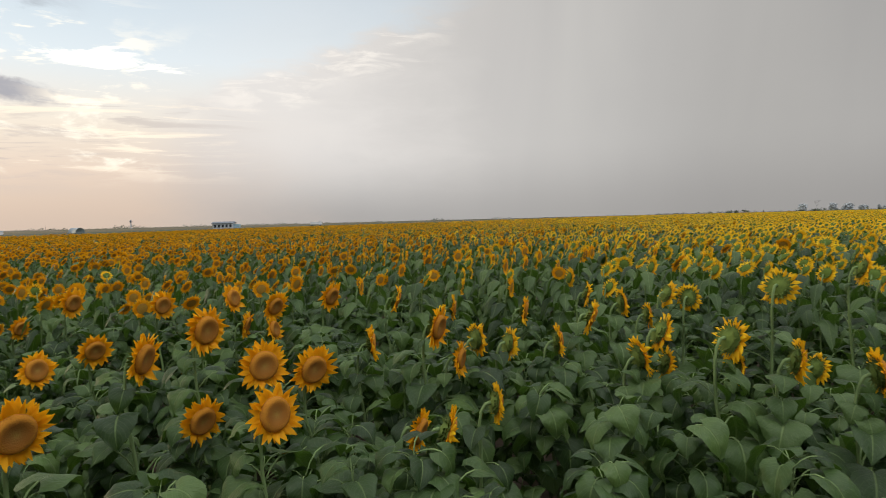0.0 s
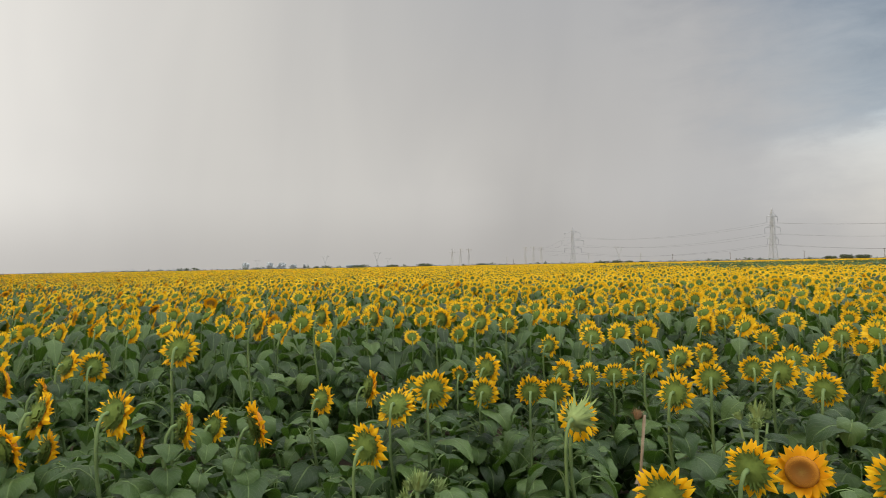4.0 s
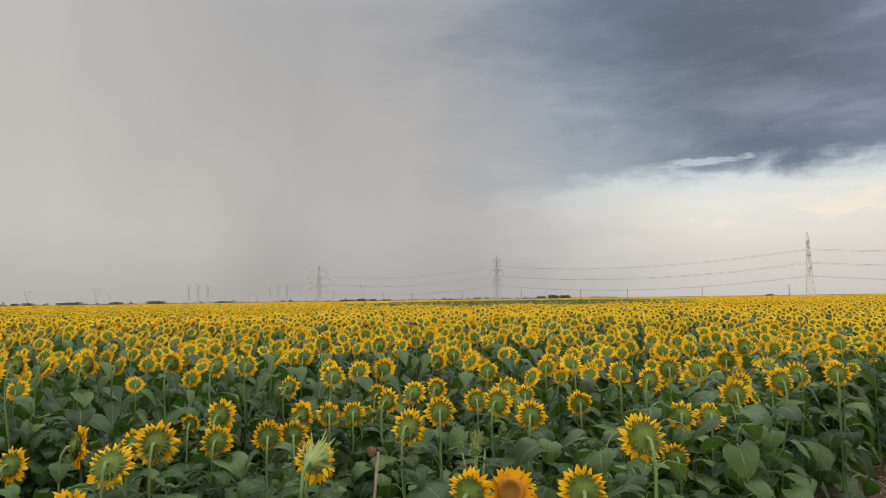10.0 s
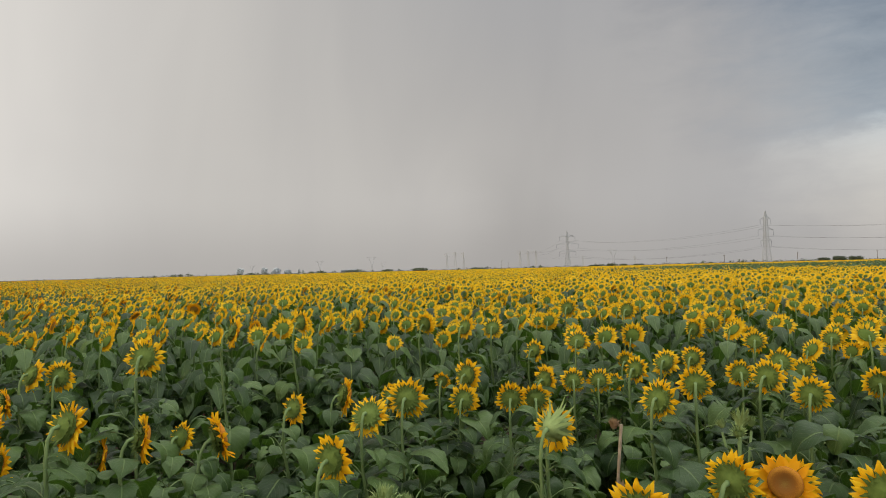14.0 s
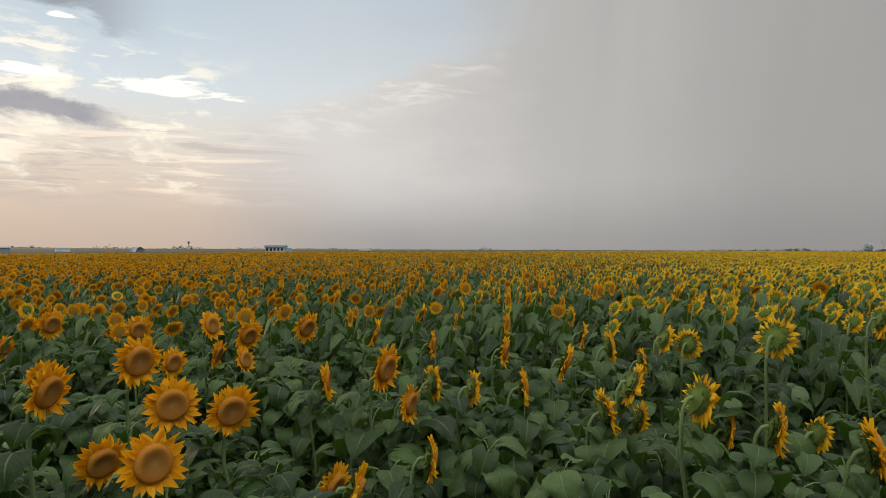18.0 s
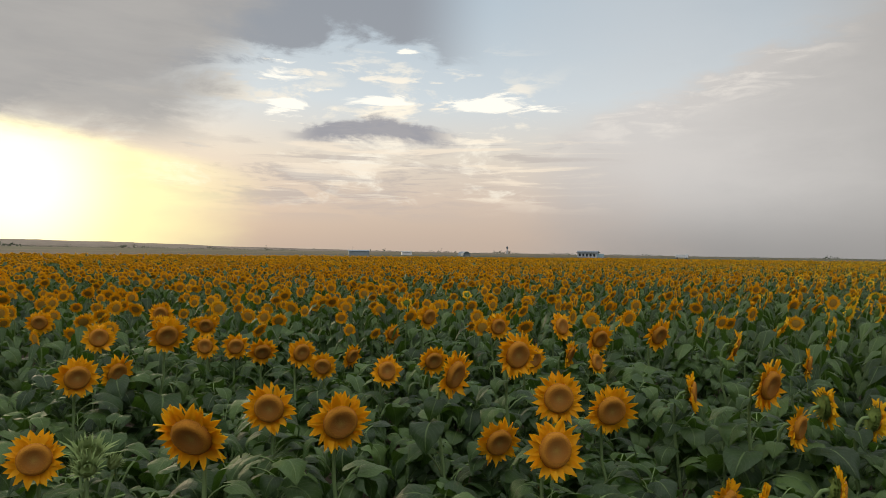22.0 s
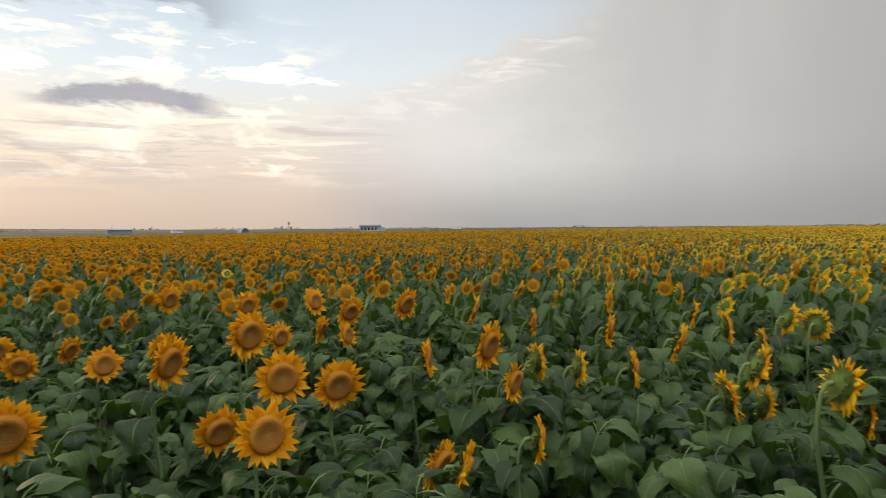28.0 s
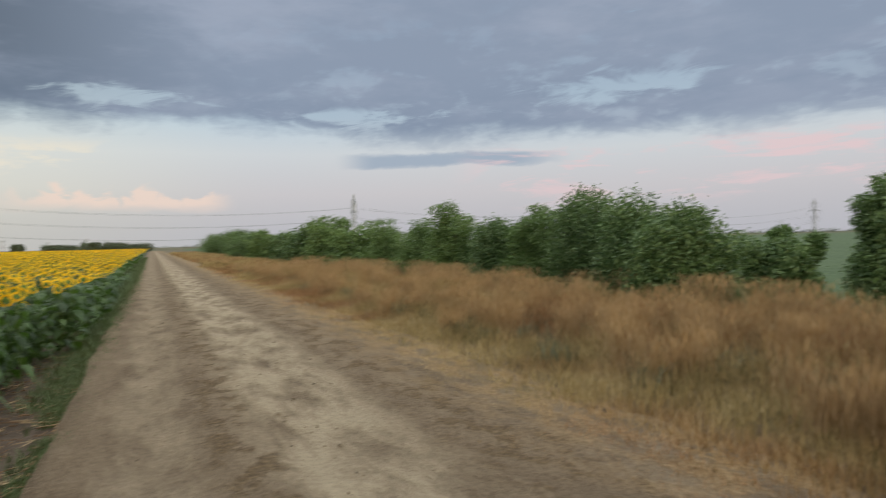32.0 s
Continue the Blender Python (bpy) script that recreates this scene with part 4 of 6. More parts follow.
def build_ground():
    # one sheet, finer near the camera, out to the horizon
    rings = [0, 2, 4, 7, 11, 16, 24, 36, 55, 85, 130, 200, 320, 520, 900, 1600, 2800, 4600]
    n = 96
    verts, faces = [(0, 0, -0.02)], []
    for q in rings[1:]:
        for k in range(n):
            w = k * math.tau / n
            x, y = q * math.cos(w), q * math.sin(w)
            verts.append((x, y, -0.02 + (0.03 * noise.noise((x * 0.7, y * 0.7, 0)) - 0.02 if q < 60 else -0.04)))
    faces += [(0, 1 + k, 1 + (k + 1) % n) for k in range(n)]
    for j in range(len(rings) - 2):
        o = 1 + j * n
        faces += [(o + k, o + n + k, o + n + (k + 1) % n, o + (k + 1) % n) for k in range(n)]
    tagged(part("ground", raw("ground", verts, faces, PLAIN), None), "bare brown plain running flat to the horizon", "ground", kind="structure")

    def road_z(x, y):
        if x < -0.74 or x > 4.7 or x < edge_x(y) - 0.2:
            return -0.09
        crown = 0.03 - 0.05 * math.exp(-((x - 0.25) / 0.3) ** 2) - 0.055 * math.exp(-((x - 1.75) / 0.4) ** 2)
        return 0.035 + crown - 0.04 * max(0.0, x - 3.6) + 0.022 * noise.noise((x * 2.5, y * 1.4, 0)) + 0.012 * noise.noise((x * 8, y * 6, 4))

    ys = np.concatenate((np.linspace(-60, -3.4, 60), np.linspace(-3, 2, 20), np.linspace(2.2, 30, 200), np.geomspace(30.5, 345, 80)))
    xs = np.linspace(-0.78, 4.75, 46)
    verts = [(x + (0.10 * noise.noise((y * 0.5, 3, x)) if x < -0.4 or x > 4.3 else 0), y, road_z(x, y)) for y in ys for x in xs]
    nx = len(xs)
    faces = [(j * nx + i, j * nx + i + 1, (j + 1) * nx + i + 1, (j + 1) * nx + i) for j in range(len(ys) - 1) for i in range(nx - 1)]
    tagged(part("road", raw("road", verts, faces, ROAD), None), "dry dusty dirt road with two pale wheel tracks", "road", kind="structure")
    crop = grid_mesh("green_field", 16.5, 420, -60, 420, 60, 60, lambda x, y: 0.42 + 0.08 * noise.noise((x * 0.3, y * 0.2, 0)) if x > 17 else -0.06, CROP)
    tagged(part("green_field", crop, None), "low green crop in a field behind the hedge", "crop field", kind="stuff")


build_ground()


def scatter_blades(name, count, region, height, width, mat, label, category, bend=0.4, clump=0.0, seed=1, heads=False):
    """Grass: many thin bent blades in one mesh."""
    r = np.random.default_rng(seed)
    x, y = region(r, count)
    n = len(x)
    h = height(x, y, r)
    w = r.uniform(0, math.tau, n)
    wd = width * r.uniform(0.6, 1.4, n)
    b = bend * h * r.uniform(0.2, 1.2, n)
    dirx, diry = np.cos(w), np.sin(w)
    ax, ay = -diry * wd, dirx * wd
    z0 = np.full(n, -0.03)
    V = np.stack([np.stack([x - ax, y - ay, z0], 1), np.stack([x + ax, y + ay, z0], 1),
                  np.stack([x + dirx * b * 0.35 + ax * 0.8, y + diry * b * 0.35 + ay * 0.8, h * 0.6], 1),
                  np.stack([x + dirx * b * 0.35 - ax * 0.8, y + diry * b * 0.35 - ay * 0.8, h * 0.6], 1),
                  np.stack([x + dirx * b, y + diry * b, h], 1)], 1)
    T = np.array([(0, 1, 2), (0, 2, 3), (3, 2, 4)])
    if heads:   # seed heads near the tip
        tip = V[:, 4]
        V = np.concatenate([V, (tip + np.stack([ax * 2.2, ay * 2.2, -0.03 + 0 * h], 1))[:, None], (tip + np.stack([-ax * 2.2, -ay * 2.2, -0.03 + 0 * h], 1))[:, None], (tip + np.stack([dirx * 0.01, diry * 0.01, 0.05 + 0 * h], 1))[:, None], (tip + np.stack([0 * h, 0 * h, -0.09 + 0 * h], 1))[:, None]], 1)
        T = np.concatenate([T, np.array([(8, 5, 7), (8, 7, 6)])])
    k = V.shape[1]
    tris = (T[None] + (np.arange(n) * k)[:, None, None]).reshape(-1, 3)
    me = bulk(name, V.reshape(-1, 3), tris, [mat], np.zeros(len(tris), dtype=np.int32))
    return tagged(part(name, me, None), label, category, kind="stuff")


def verge_region(x0, x1, y0, y1, lumps, cut, bias=1.0):
    def region(r, count):
        y = y0 + (y1 - y0) * r.uniform(0, 1, count) ** bias
        x = r.uniform(x0, x1, count)
        keep = np.array([noise.noise((a * lumps, b * lumps * 0.7, 2.0)) > cut and a > x0 + 0.9 + 1.1 * noise.noise((b * 0.3, 4, 0)) + 0.9 * noise.noise((b * 1.2, 9, a * 0.6)) for a, b in zip(x, y)])
        return x[keep], y[keep]
    return region


scatter_blades("dry_grass", 150000, verge_region(3.7, 11.5, -6, 60, 0.9, -0.25, 2.0), lambda x, y, r: (0.08 + 0.35 * np.clip((x - 4.7) / 2.8, 0, 1) - 0.10 * np.clip((x - 8.0) / 3.0, 0, 1)) * r.uniform(0.45, 1.5, len(x)) * (1 + 0.5 * np.array([noise.noise((a * 0.6, b * 0.5, 8)) for a, b in zip(x, y)])), 0.0026, DRY, "tall dry orange-brown grass along the road", "dry grass", 0.8, heads=True, seed=3)
scatter_blades("far_dry_grass", 16000, verge_region(3.9, 11.5, 55, 190, 0.3, -0.5, 1.5), lambda x, y, r: 0.5 * r.uniform(0.6, 1.3, len(x)), 0.03, DRY, "tall dry grass farther along the road", "dry grass", seed=4)
def short_region(r, n):
    y = 1.0 + 60 * r.uniform(0, 1, n) ** 2.2
    wander = np.array([0.9 * noise.noise((b * 0.45, 5.0, 0)) + 0.5 * noise.noise((b * 1.7, 1.0, 0)) for b in y])
    return 3.0 + wander + np.abs(r.normal(0, 2.6, n)) + 0.9 * r.uniform(0, 1, n), y


def tuft_region(r, n):
    """Clumps of taller stalks among the grass."""
    cy = 2.0 + 45 * r.uniform(0, 1, 240) ** 1.7
    cx = 5.4 + 5.4 * r.uniform(0, 1, 240)
    k = r.integers(0, 240, n)
    return cx[k] + r.normal(0, 0.13, n), cy[k] + r.normal(0, 0.13, n)


scatter_blades("grass_tufts", 60000, tuft_region, lambda x, y, r: (0.42 + 0.06 * (x - 5)) * r.uniform(0.6, 1.35, len(x)), 0.003, TAN, "pale tan tufts of dead stalks in the grass", "dry grass", 0.5, heads=True, seed=11)
scatter_blades("grey_weeds", 14000, lambda r, n: tuft_region(np.random.default_rng(99), n), lambda x, y, r: 0.3 * r.uniform(0.5, 1.4, len(x)), 0.006, GREYWEED, "dull grey-green weeds among the dry grass", "weeds", 0.7, seed=12)
scatter_blades("short_dry_grass", 110000, short_region, lambda x, y, r: (0.06 + 0.05 * np.clip(x - 3.3, 0, 3)) * r.uniform(0.4, 1.6, len(x)), 0.0028, DRY, "short trampled dry grass at the road's edge", "dry grass", 0.9, seed=5)
def weed_region(r, n):
    """A strip beside the road, thin near the camera and closed farther on."""
    y = -4 + 124 * r.uniform(0, 1, n) ** 2.2
    x = np.where(y < 9, r.normal(-0.62, 0.12, n), r.normal(-0.80, 0.20, n))
    keep = np.array([noise.noise((a * 1.1, b * 0.7, 2.0)) > -0.02 - 0.035 * max(0.0, b) for a, b in zip(x, y)])
    return x[keep], y[keep]


scatter_blades("green_weeds", 70000, weed_region, lambda x, y, r: (0.018 + 0.0045 * np.clip(y, 0, 40)) * r.uniform(0.4, 1.6, len(x)), 0.0055, WEED, "low green weeds between the field and the road", "weeds", 0.8, seed=6)
scatter_blades("hedge_weeds", 14000, verge_region(9.0, 13.5, 4, 60, 0.5, 0.0, 1.4), lambda x, y, r: 0.75 * r.uniform(0.5, 1.4, len(x)), 0.016, WEED, "rank green weeds at the foot of the hedge", "weeds", seed=7)


def straw_region(r, count):
    y = -4 + 30 * r.uniform(0, 1, count) ** 1.3
    x = edge_x(y) + r.uniform(-0.4, 1.0, count)
    return x, y


def build_straw():
    r = np.random.default_rng(8)
    x, y = straw_region(r, 2700)
    n = len(x)
    w, ln, rad = r.uniform(0, math.tau, n), r.uniform(0.03, 0.22, n), r.uniform(0.002, 0.006, n)
    stick, scrap = r.uniform(0, 1, n) < 0.05, r.uniform(0, 1, n) < 0.35
    ln, rad = np.where(stick, r.uniform(0.3, 0.6, n), ln), np.where(stick, r.uniform(0.006, 0.010, n), rad)
    ln, rad = np.where(scrap, r.uniform(0.03, 0.09, n), ln), np.where(scrap, r.uniform(0.008, 0.022, n), rad)
    dx, dy = np.cos(w) * ln / 2, np.sin(w) * ln / 2
    px, py = -np.sin(w) * rad, np.cos(w) * rad
    z = r.uniform(-0.005, 0.02, n)
    V = np.stack([np.stack([x - dx + px, y - dy + py, z], 1), np.stack([x - dx - px, y - dy - py, z], 1), np.stack([x - dx, y - dy, z + np.minimum(rad * 1.6, 0.014)], 1),
                  np.stack([x + dx + px, y + dy + py, z], 1), np.stack([x + dx - px, y + dy - py, z], 1), np.stack([x + dx, y + dy, z + np.minimum(rad * 1.6, 0.012)], 1)], 1)
    T = np.array([(0, 3, 5), (0, 5, 2), (1, 2, 5), (1, 5, 4), (0, 1, 4), (0, 4, 3)])
    tris = (T[None] + (np.arange(n) * 6)[:, None, None]).reshape(-1, 3)
    tagged(part("straw", bulk("straw", V.reshape(-1, 3), tris, [STRAW], np.zeros(len(tris), dtype=np.int32)), None), "broken dry stalks strewn on the bare soil", "straw", kind="stuff")


build_straw()


def build_clods():
    """Lumps of dry earth on the road and the verge."""
    r = np.random.default_rng(14)
    n = 15000
    y = 1.5 + 32 * r.uniform(0, 1, n) ** 1.7
    strip = r.uniform(0, 1, n)
    x = np.where(strip < 0.36, r.normal(0.94, 0.15, n), np.where(strip < 0.76, r.normal(3.0, 0.30, n), np.where(strip < 0.86, r.uniform(-0.5, 4.4, n), edge_x(y) + r.uniform(-0.3, 0.8, n))))
    s = r.gamma(1.5, 0.0036, n) + 0.003
    box = np.array([(-1, -1, -0.6), (1, -1, -0.6), (1, 1, -0.6), (-1, 1, -0.6), (-0.6, -0.7, 0.6), (0.7, -0.5, 0.5), (0.5, 0.7, 0.7), (-0.7, 0.5, 0.55)])
    quads = np.array([(0, 1, 5), (0, 5, 4), (1, 2, 6), (1, 6, 5), (2, 3, 7), (2, 7, 6), (3, 0, 4), (3, 4, 7), (4, 5, 6), (4, 6, 7)])
    V = box[None] * s[:, None, None] * r.uniform(0.6, 1.4, (n, 8, 3))
    a = r.uniform(0, math.tau, n)
    X = V[:, :, 0] * np.cos(a)[:, None] - V[:, :, 1] * np.sin(a)[:, None] + x[:, None]
    Y = V[:, :, 0] * np.sin(a)[:, None] + V[:, :, 1] * np.cos(a)[:, None] + y[:, None]
    Z = V[:, :, 2] + np.where(x > -0.6, 0.04, -0.01)[:, None]
    tris = (quads[None] + (np.arange(n) * 8)[:, None, None]).reshape(-1, 3)
    me = bulk("earth_clods", np.stack([X, Y, Z], 2).reshape(-1, 3), tris, [CLOD], np.zeros(len(tris), dtype=np.int32))
    tagged(part("earth_clods", me, None), "small lumps of dry earth on the road", "earth clods", kind="stuff")


build_clods()


# ------------------------------------------------------------------ the field: near plants, one by one
def near_plants():
    made = []
    for i, (x, y, z, s) in enumerate(ALL_HEADS):
        if min(math.hypot(x - q[0], y - q[1]) for q in SPECIAL) < 0.05:
            continue
        r = random.Random(100 + i)
        yaw = radians(facing(x, y) + r.gauss(0, 16))
        dist = math.hypot(x, y)
        s = min(s, 0.225) if dist > 3.6 else s
        if math.degrees(math.atan2(-x, y)) % 360 < 120:
            s = min(s * 0.88, 0.205)
        ob = sunflower(x, y, z, s, yaw, radians(min(50, max(-10, r.gauss(np.interp(math.degrees(math.atan2(-x, y)) % 360, (0, 90, 140, 360), (15, 13, 9, 9)), 11)))), 1000 + i, leaves=15 if dist < 5 else 13, petals=40 if dist < 3.6 else 30)
        tagged(ob, "blooming sunflower with a nodding yellow head and heart-shaped leaves", "sunflower", "sunflowers in the field")
        made.append((x, y))
    for i, (x, y, z, s, yaw, tilt, kind) in enumerate(SPECIAL):
        ob = sunflower(x, y, z, s, radians(yaw), radians(tilt), 1900 + i, bloom=kind, leaves=14 if kind == 2 else 7)
        tagged(ob, "sunflower still in green bud with spiky bracts" if kind == 2 else "blooming sunflower turned towards the road", "sunflower", "sunflowers in the field")
        made.append((x, y))
    return made


PLACED = near_plants()


def dead_stalk(x, y, h):
    """A withered plant: a bare brown stem with shrunken leaves hanging on it."""
    r = np.random.default_rng(40)
    ob = new("withered_sunflower")
    ob.location = (x, y, 0)
    pts = [(0.02 * math.sin(k * 1.3), 0.015 * math.cos(k), h * k / 6) for k in range(7)]
    v, f = tube(pts, [0.0065, 0.006, 0.006, 0.0055, 0.005, 0.005, 0.006])
    part("stem", raw("stem", v, f, DEAD), None, ob)
    for k in range(9):
        me = LEAVES[k % 9].copy()
        me.materials.clear()
        me.materials.append(DEAD)
        q = part("leaf", me, None, ob, "shrivelled brown leaf")
        place(q, (0, 0, h * (0.3 + 0.07 * k)), (-1.3, 0.2, k * 2.4), (0.035, 0.075, 0.07))
    me = BUDS[1].copy()
    me.materials.clear()
    me.materials.append(STRAW)
    q = part("head", me, None, ob, "dried pale head")
    place(q, (0.0, 0.0, h - 0.005), (1.4, 0, 0), 0.36)
    tagged(ob, "withered brown sunflower stalk with shrivelled leaves", "sunflower")


dead_stalk(-1.75, 1.59, 1.24)


def row_points(r, rmin, rmax, density, clear=0.0, strip=False):
    """Places of plants in rows along the road, between two distances from the camera."""
    row, gap = 0.7, 0.22
    thin_out = density * row * gap
    out = []
    xs = np.arange(8.2, -rmax, -row)
    for x0 in xs:
        ys = np.arange(-min(rmax, 75), min(rmax, NORTH_Y), gap)
        ys = ys + r.uniform(-0.10, 0.10, len(ys))
        x = x0 + r.normal(0, 0.17, len(ys))
        d = np.hypot(x, ys)
        ok = (d >= rmin) & (d < rmax) & (x < edge_x(ys)) & (ys > south_y(x)) & (r.uniform(0, 1, len(ys)) < thin_out)
        out.append(np.stack([x[ok], ys[ok]], 1))
    p = np.concatenate(out)
    if rmin > 20:   # a strip across the field that has not come into bloom
        az, d = np.degrees(np.arctan2(-p[:, 0], p[:, 1])), np.hypot(p[:, 0], p[:, 1])
        lo, hi = 44 + 5 * np.sin(az * 0.7), np.interp(az, (20, 30, 46, 56), (60, 125, 125, 60))
        bare = (az > 23) & (az < 54) & (d > lo) & (d < hi) & ((r.uniform(0, 1, len(p)) < np.interp(az, (23, 32, 44, 54), (0.1, 0.85, 0.85, 0.15))))
        p = p[bare] if strip else p[~bare]
    if clear:
        q = np.array(PLACED)
        d = np.hypot(p[:, None, 0] - q[None, :, 0], p[:, None, 1] - q[None, :, 1]).min(1)
        p = p[d > clear]
    return p


def leafy_plants():
    """Plants between the blooming ones whose heads are small or hidden."""
    r = np.random.default_rng(21)
    p = row_points(r, 1.7, 5.6, 4.2, 0.2)
    p = p[(np.hypot(p[:, 0], p[:, 1]) > 1.5)]
    if len(p) > 80:
        p = p[r.permutation(len(p))[:80]]
    for i, (x, y) in enumerate(p):
        z = float(r.uniform(0.52, 0.82) if y > -0.3 * x else r.uniform(0.72, 1.02))
        if -4.7 < x < -3.7 and -1.0 < y < 3.6:
            z = 0.45
        ob = sunflower(float(x), float(y), z, 0.16, 0.0, 0.0, 5000 + i, bloom=0, leaves=10)
        tagged(ob, "leafy green sunflower plant with its head hidden among leaves", "sunflower", "leafy sunflowers in the field")


leafy_plants()


def undergrowth():
    """The lower leaves that close the rows near the road, too many to count."""
    r = np.random.default_rng(23)
    p = row_points(r, 1.4, 7.0, 6.2)
    q = row_points(r, 7.0, 26.0, 4.76)
    p = np.concatenate((p, q[(edge_x(q[:, 1]) - q[:, 0] < 0.75) & (q[:, 1] > 0)]))
    low_one = SPECIAL[4]   # a low head that stands free at the field's rim
    p = p[np.hypot(p[:, 0] - 0.85 * low_one[0], p[:, 1] - 0.85 * low_one[1]) > 0.42]
    shapes = []
    for me in LEAVES + LOW_LEAVES:
        co = np.empty(len(me.vertices) * 3, dtype=np.float32)
        me.vertices.foreach_get("co", co)
        me.calc_loop_triangles()
        tri = np.empty(len(me.loop_triangles) * 3, dtype=np.int32)
        me.loop_triangles.foreach_get("vertices", tri)
        uv = np.zeros((len(me.vertices), 2), dtype=np.float32)
        idx = np.empty(len(me.loops), dtype=np.int32)
        me.loops.foreach_get("vertex_index", idx)
        luv = np.empty(len(me.loops) * 2, dtype=np.float32)
        me.uv_layers[0].data.foreach_get("uv", luv)
        uv[idx] = luv.reshape(-1, 2)
        kind = np.empty(len(me.loop_triangles), dtype=np.int32)
        me.loop_triangles.foreach_get("material_index", kind)
        shapes.append((co.reshape(-1, 3), tri.reshape(-1, 3), uv, kind))
    V, T, U, K, o = [], [], [], [], 0
    for x, y in p:
        a0 = r.uniform(0, 6)
        rim = edge_x(y) - x < 0.75 and y > 1.5
        top = (r.uniform(0.95, 1.28) if 2.5 < y < 9 else r.uniform(0.85, 1.1)) if rim else r.uniform(0.42, 0.76) if y > -0.3 * x else r.uniform(0.66, 1.0)
        if -4.7 < x < -3.7 and -1.0 < y < 3.6:   # a track between the rows
            top = r.uniform(0.25, 0.45)
        for k in range(26):
            co, tri, uv, kind = shapes[int(r.integers(9)) + (0 if math.hypot(x, y) < 3.3 else 9)]
            m = Matrix.LocRotScale(Vector((x, y, top * (0.12 + 0.88 * (k / 25) ** (0.8 if rim else 0.45)))), Euler((r.uniform(-0.4, 0.35), r.uniform(-0.3, 0.3), a0 + k * 2.4)), Vector((1, 1, 1)) * float(r.uniform(0.09, 0.155) * (1.12 if rim else 1.0)))
            M = np.array(m)
            V.append(co @ M[:3, :3].T + M[:3, 3])
            T.append(tri + o)
            U.append(uv)
            K.append(kind)
            o += len(co)
    T = np.concatenate(T)
    me = bulk("sunflower_leaves", np.concatenate(V), T, [LEAF_FAR, STEM], np.concatenate(K), np.concatenate(U))
    tagged(part("sunflower_leaves", me, None), "dense lower leaves of the sunflower rows", "leaves", kind="stuff")


undergrowth()


# ------------------------------------------------------------------ the field: farther plants, joined
def template(level, seed, nod):
    """Vertices, triangles, material numbers and uv of a plant whose head is at height 1.0; parts: 0 leaf, 1 petal, 2 disc, 3 bract, 4 stem, 5 inside of a petal."""
    r = np.random.default_rng(seed)
    V, T, M, U = [], [], [], []

    def add(verts, faces, mat, uv=None):
        o = len(V)
        V.extend(verts)
        U.extend(uv if uv is not None else [(0.5, 0.5)] * len(verts))
        for f in faces:
            for k in range(1, len(f) - 1):
                T.append((o + f[0], o + f[k], o + f[k + 1]))
                M.append(mat)

    tilt = radians(nod + r.uniform(-4, 4))
    ct, st = math.cos(tilt), math.sin(tilt)

    def head(x, y, z):
        return (x, y * ct + z * st, 1.0 - y * st + z * ct)

    # petals
    np_ = (30, 17, 10, 7)[level]
    for k in range(np_):
        w = (k + r.uniform(-0.25, 0.25)) * math.tau / np_
        c, s = math.cos(w), math.sin(w)
        q1 = 0.107 * r.uniform(0.88, 1.15)
        hw = (0.0130, 0.021, 0.032, 0.040)[level]
        yb, yt = 0.0, r.uniform(-0.018, 0.018) - 0.024 * s
        q1 *= 1.03 + 0.17 * min(0.0, s + 0.15)   # the lower petals fold forward, the upper ones back
        if level >= 2:
            add([head(0.05 * c + hw * s, yb, 0.05 * s - hw * c), head(0.05 * c - hw * s, yb, 0.05 * s + hw * c), head(q1 * c, yt, q1 * s)], [(0, 1, 2)], 1, [(0, 0.1), (1, 0.1), (0.5, 1)])
            add([head(0.05 * c + hw * s, yb + 0.004, 0.05 * s - hw * c), head(0.05 * c - hw * s, yb + 0.004, 0.05 * s + hw * c), head(q1 * c, yt + 0.004, q1 * s)], [(0, 1, 2)], 5, [(0, 0.1), (1, 0.1), (0.5, 1)])
        else:
            add([head(0.05 * c + hw * 0.6 * s, yb, 0.05 * s - hw * 0.6 * c), head(0.05 * c - hw * 0.6 * s, yb, 0.05 * s + hw * 0.6 * c),
                 head(0.086 * c - hw * s, yb + 0.003, 0.086 * s + hw * c), head(q1 * c, yt, q1 * s), head(0.086 * c + hw * s, yb + 0.003, 0.086 * s - hw * c)],
                [(0, 1, 2, 3, 4)], 1, [(0, 0), (1, 0), (1, 0.5), (0.5, 1), (0, 0.5)])
            add([head(0.05 * c + hw * 0.6 * s, yb + 0.003, 0.05 * s - hw * 0.6 * c), head(0.05 * c - hw * 0.6 * s, yb + 0.003, 0.05 * s + hw * 0.6 * c),
                 head(0.086 * c - hw * s, yb + 0.006, 0.086 * s + hw * c), head(q1 * c, yt + 0.003, q1 * s), head(0.086 * c + hw * s, yb + 0.006, 0.086 * s - hw * c)],
                [(0, 1, 2, 3, 4)], 5, [(0, 0), (1, 0), (1, 0.5), (0.5, 1), (0, 0.5)])
    m = (12, 10, 7, 5)[level]
    ring = [head(0.058 * math.cos(k * math.tau / m), 0.004, 0.058 * math.sin(k * math.tau / m)) for k in range(m)]
    add([head(0, 0.016, 0)] + ring, [(0, 1 + (k + 1) % m, 1 + k) for k in range(m)], 2)
    cup = (0.060, 0.062, 0.064, 0.064)[level]
    ring = [head(cup * math.cos(k * math.tau / m), -0.006, cup * math.sin(k * math.tau / m)) for k in range(m)]
    add([head(0, -0.046, 0)] + ring, [(0, 1 + k, 1 + (k + 1) % m) for k in range(m)], 3)
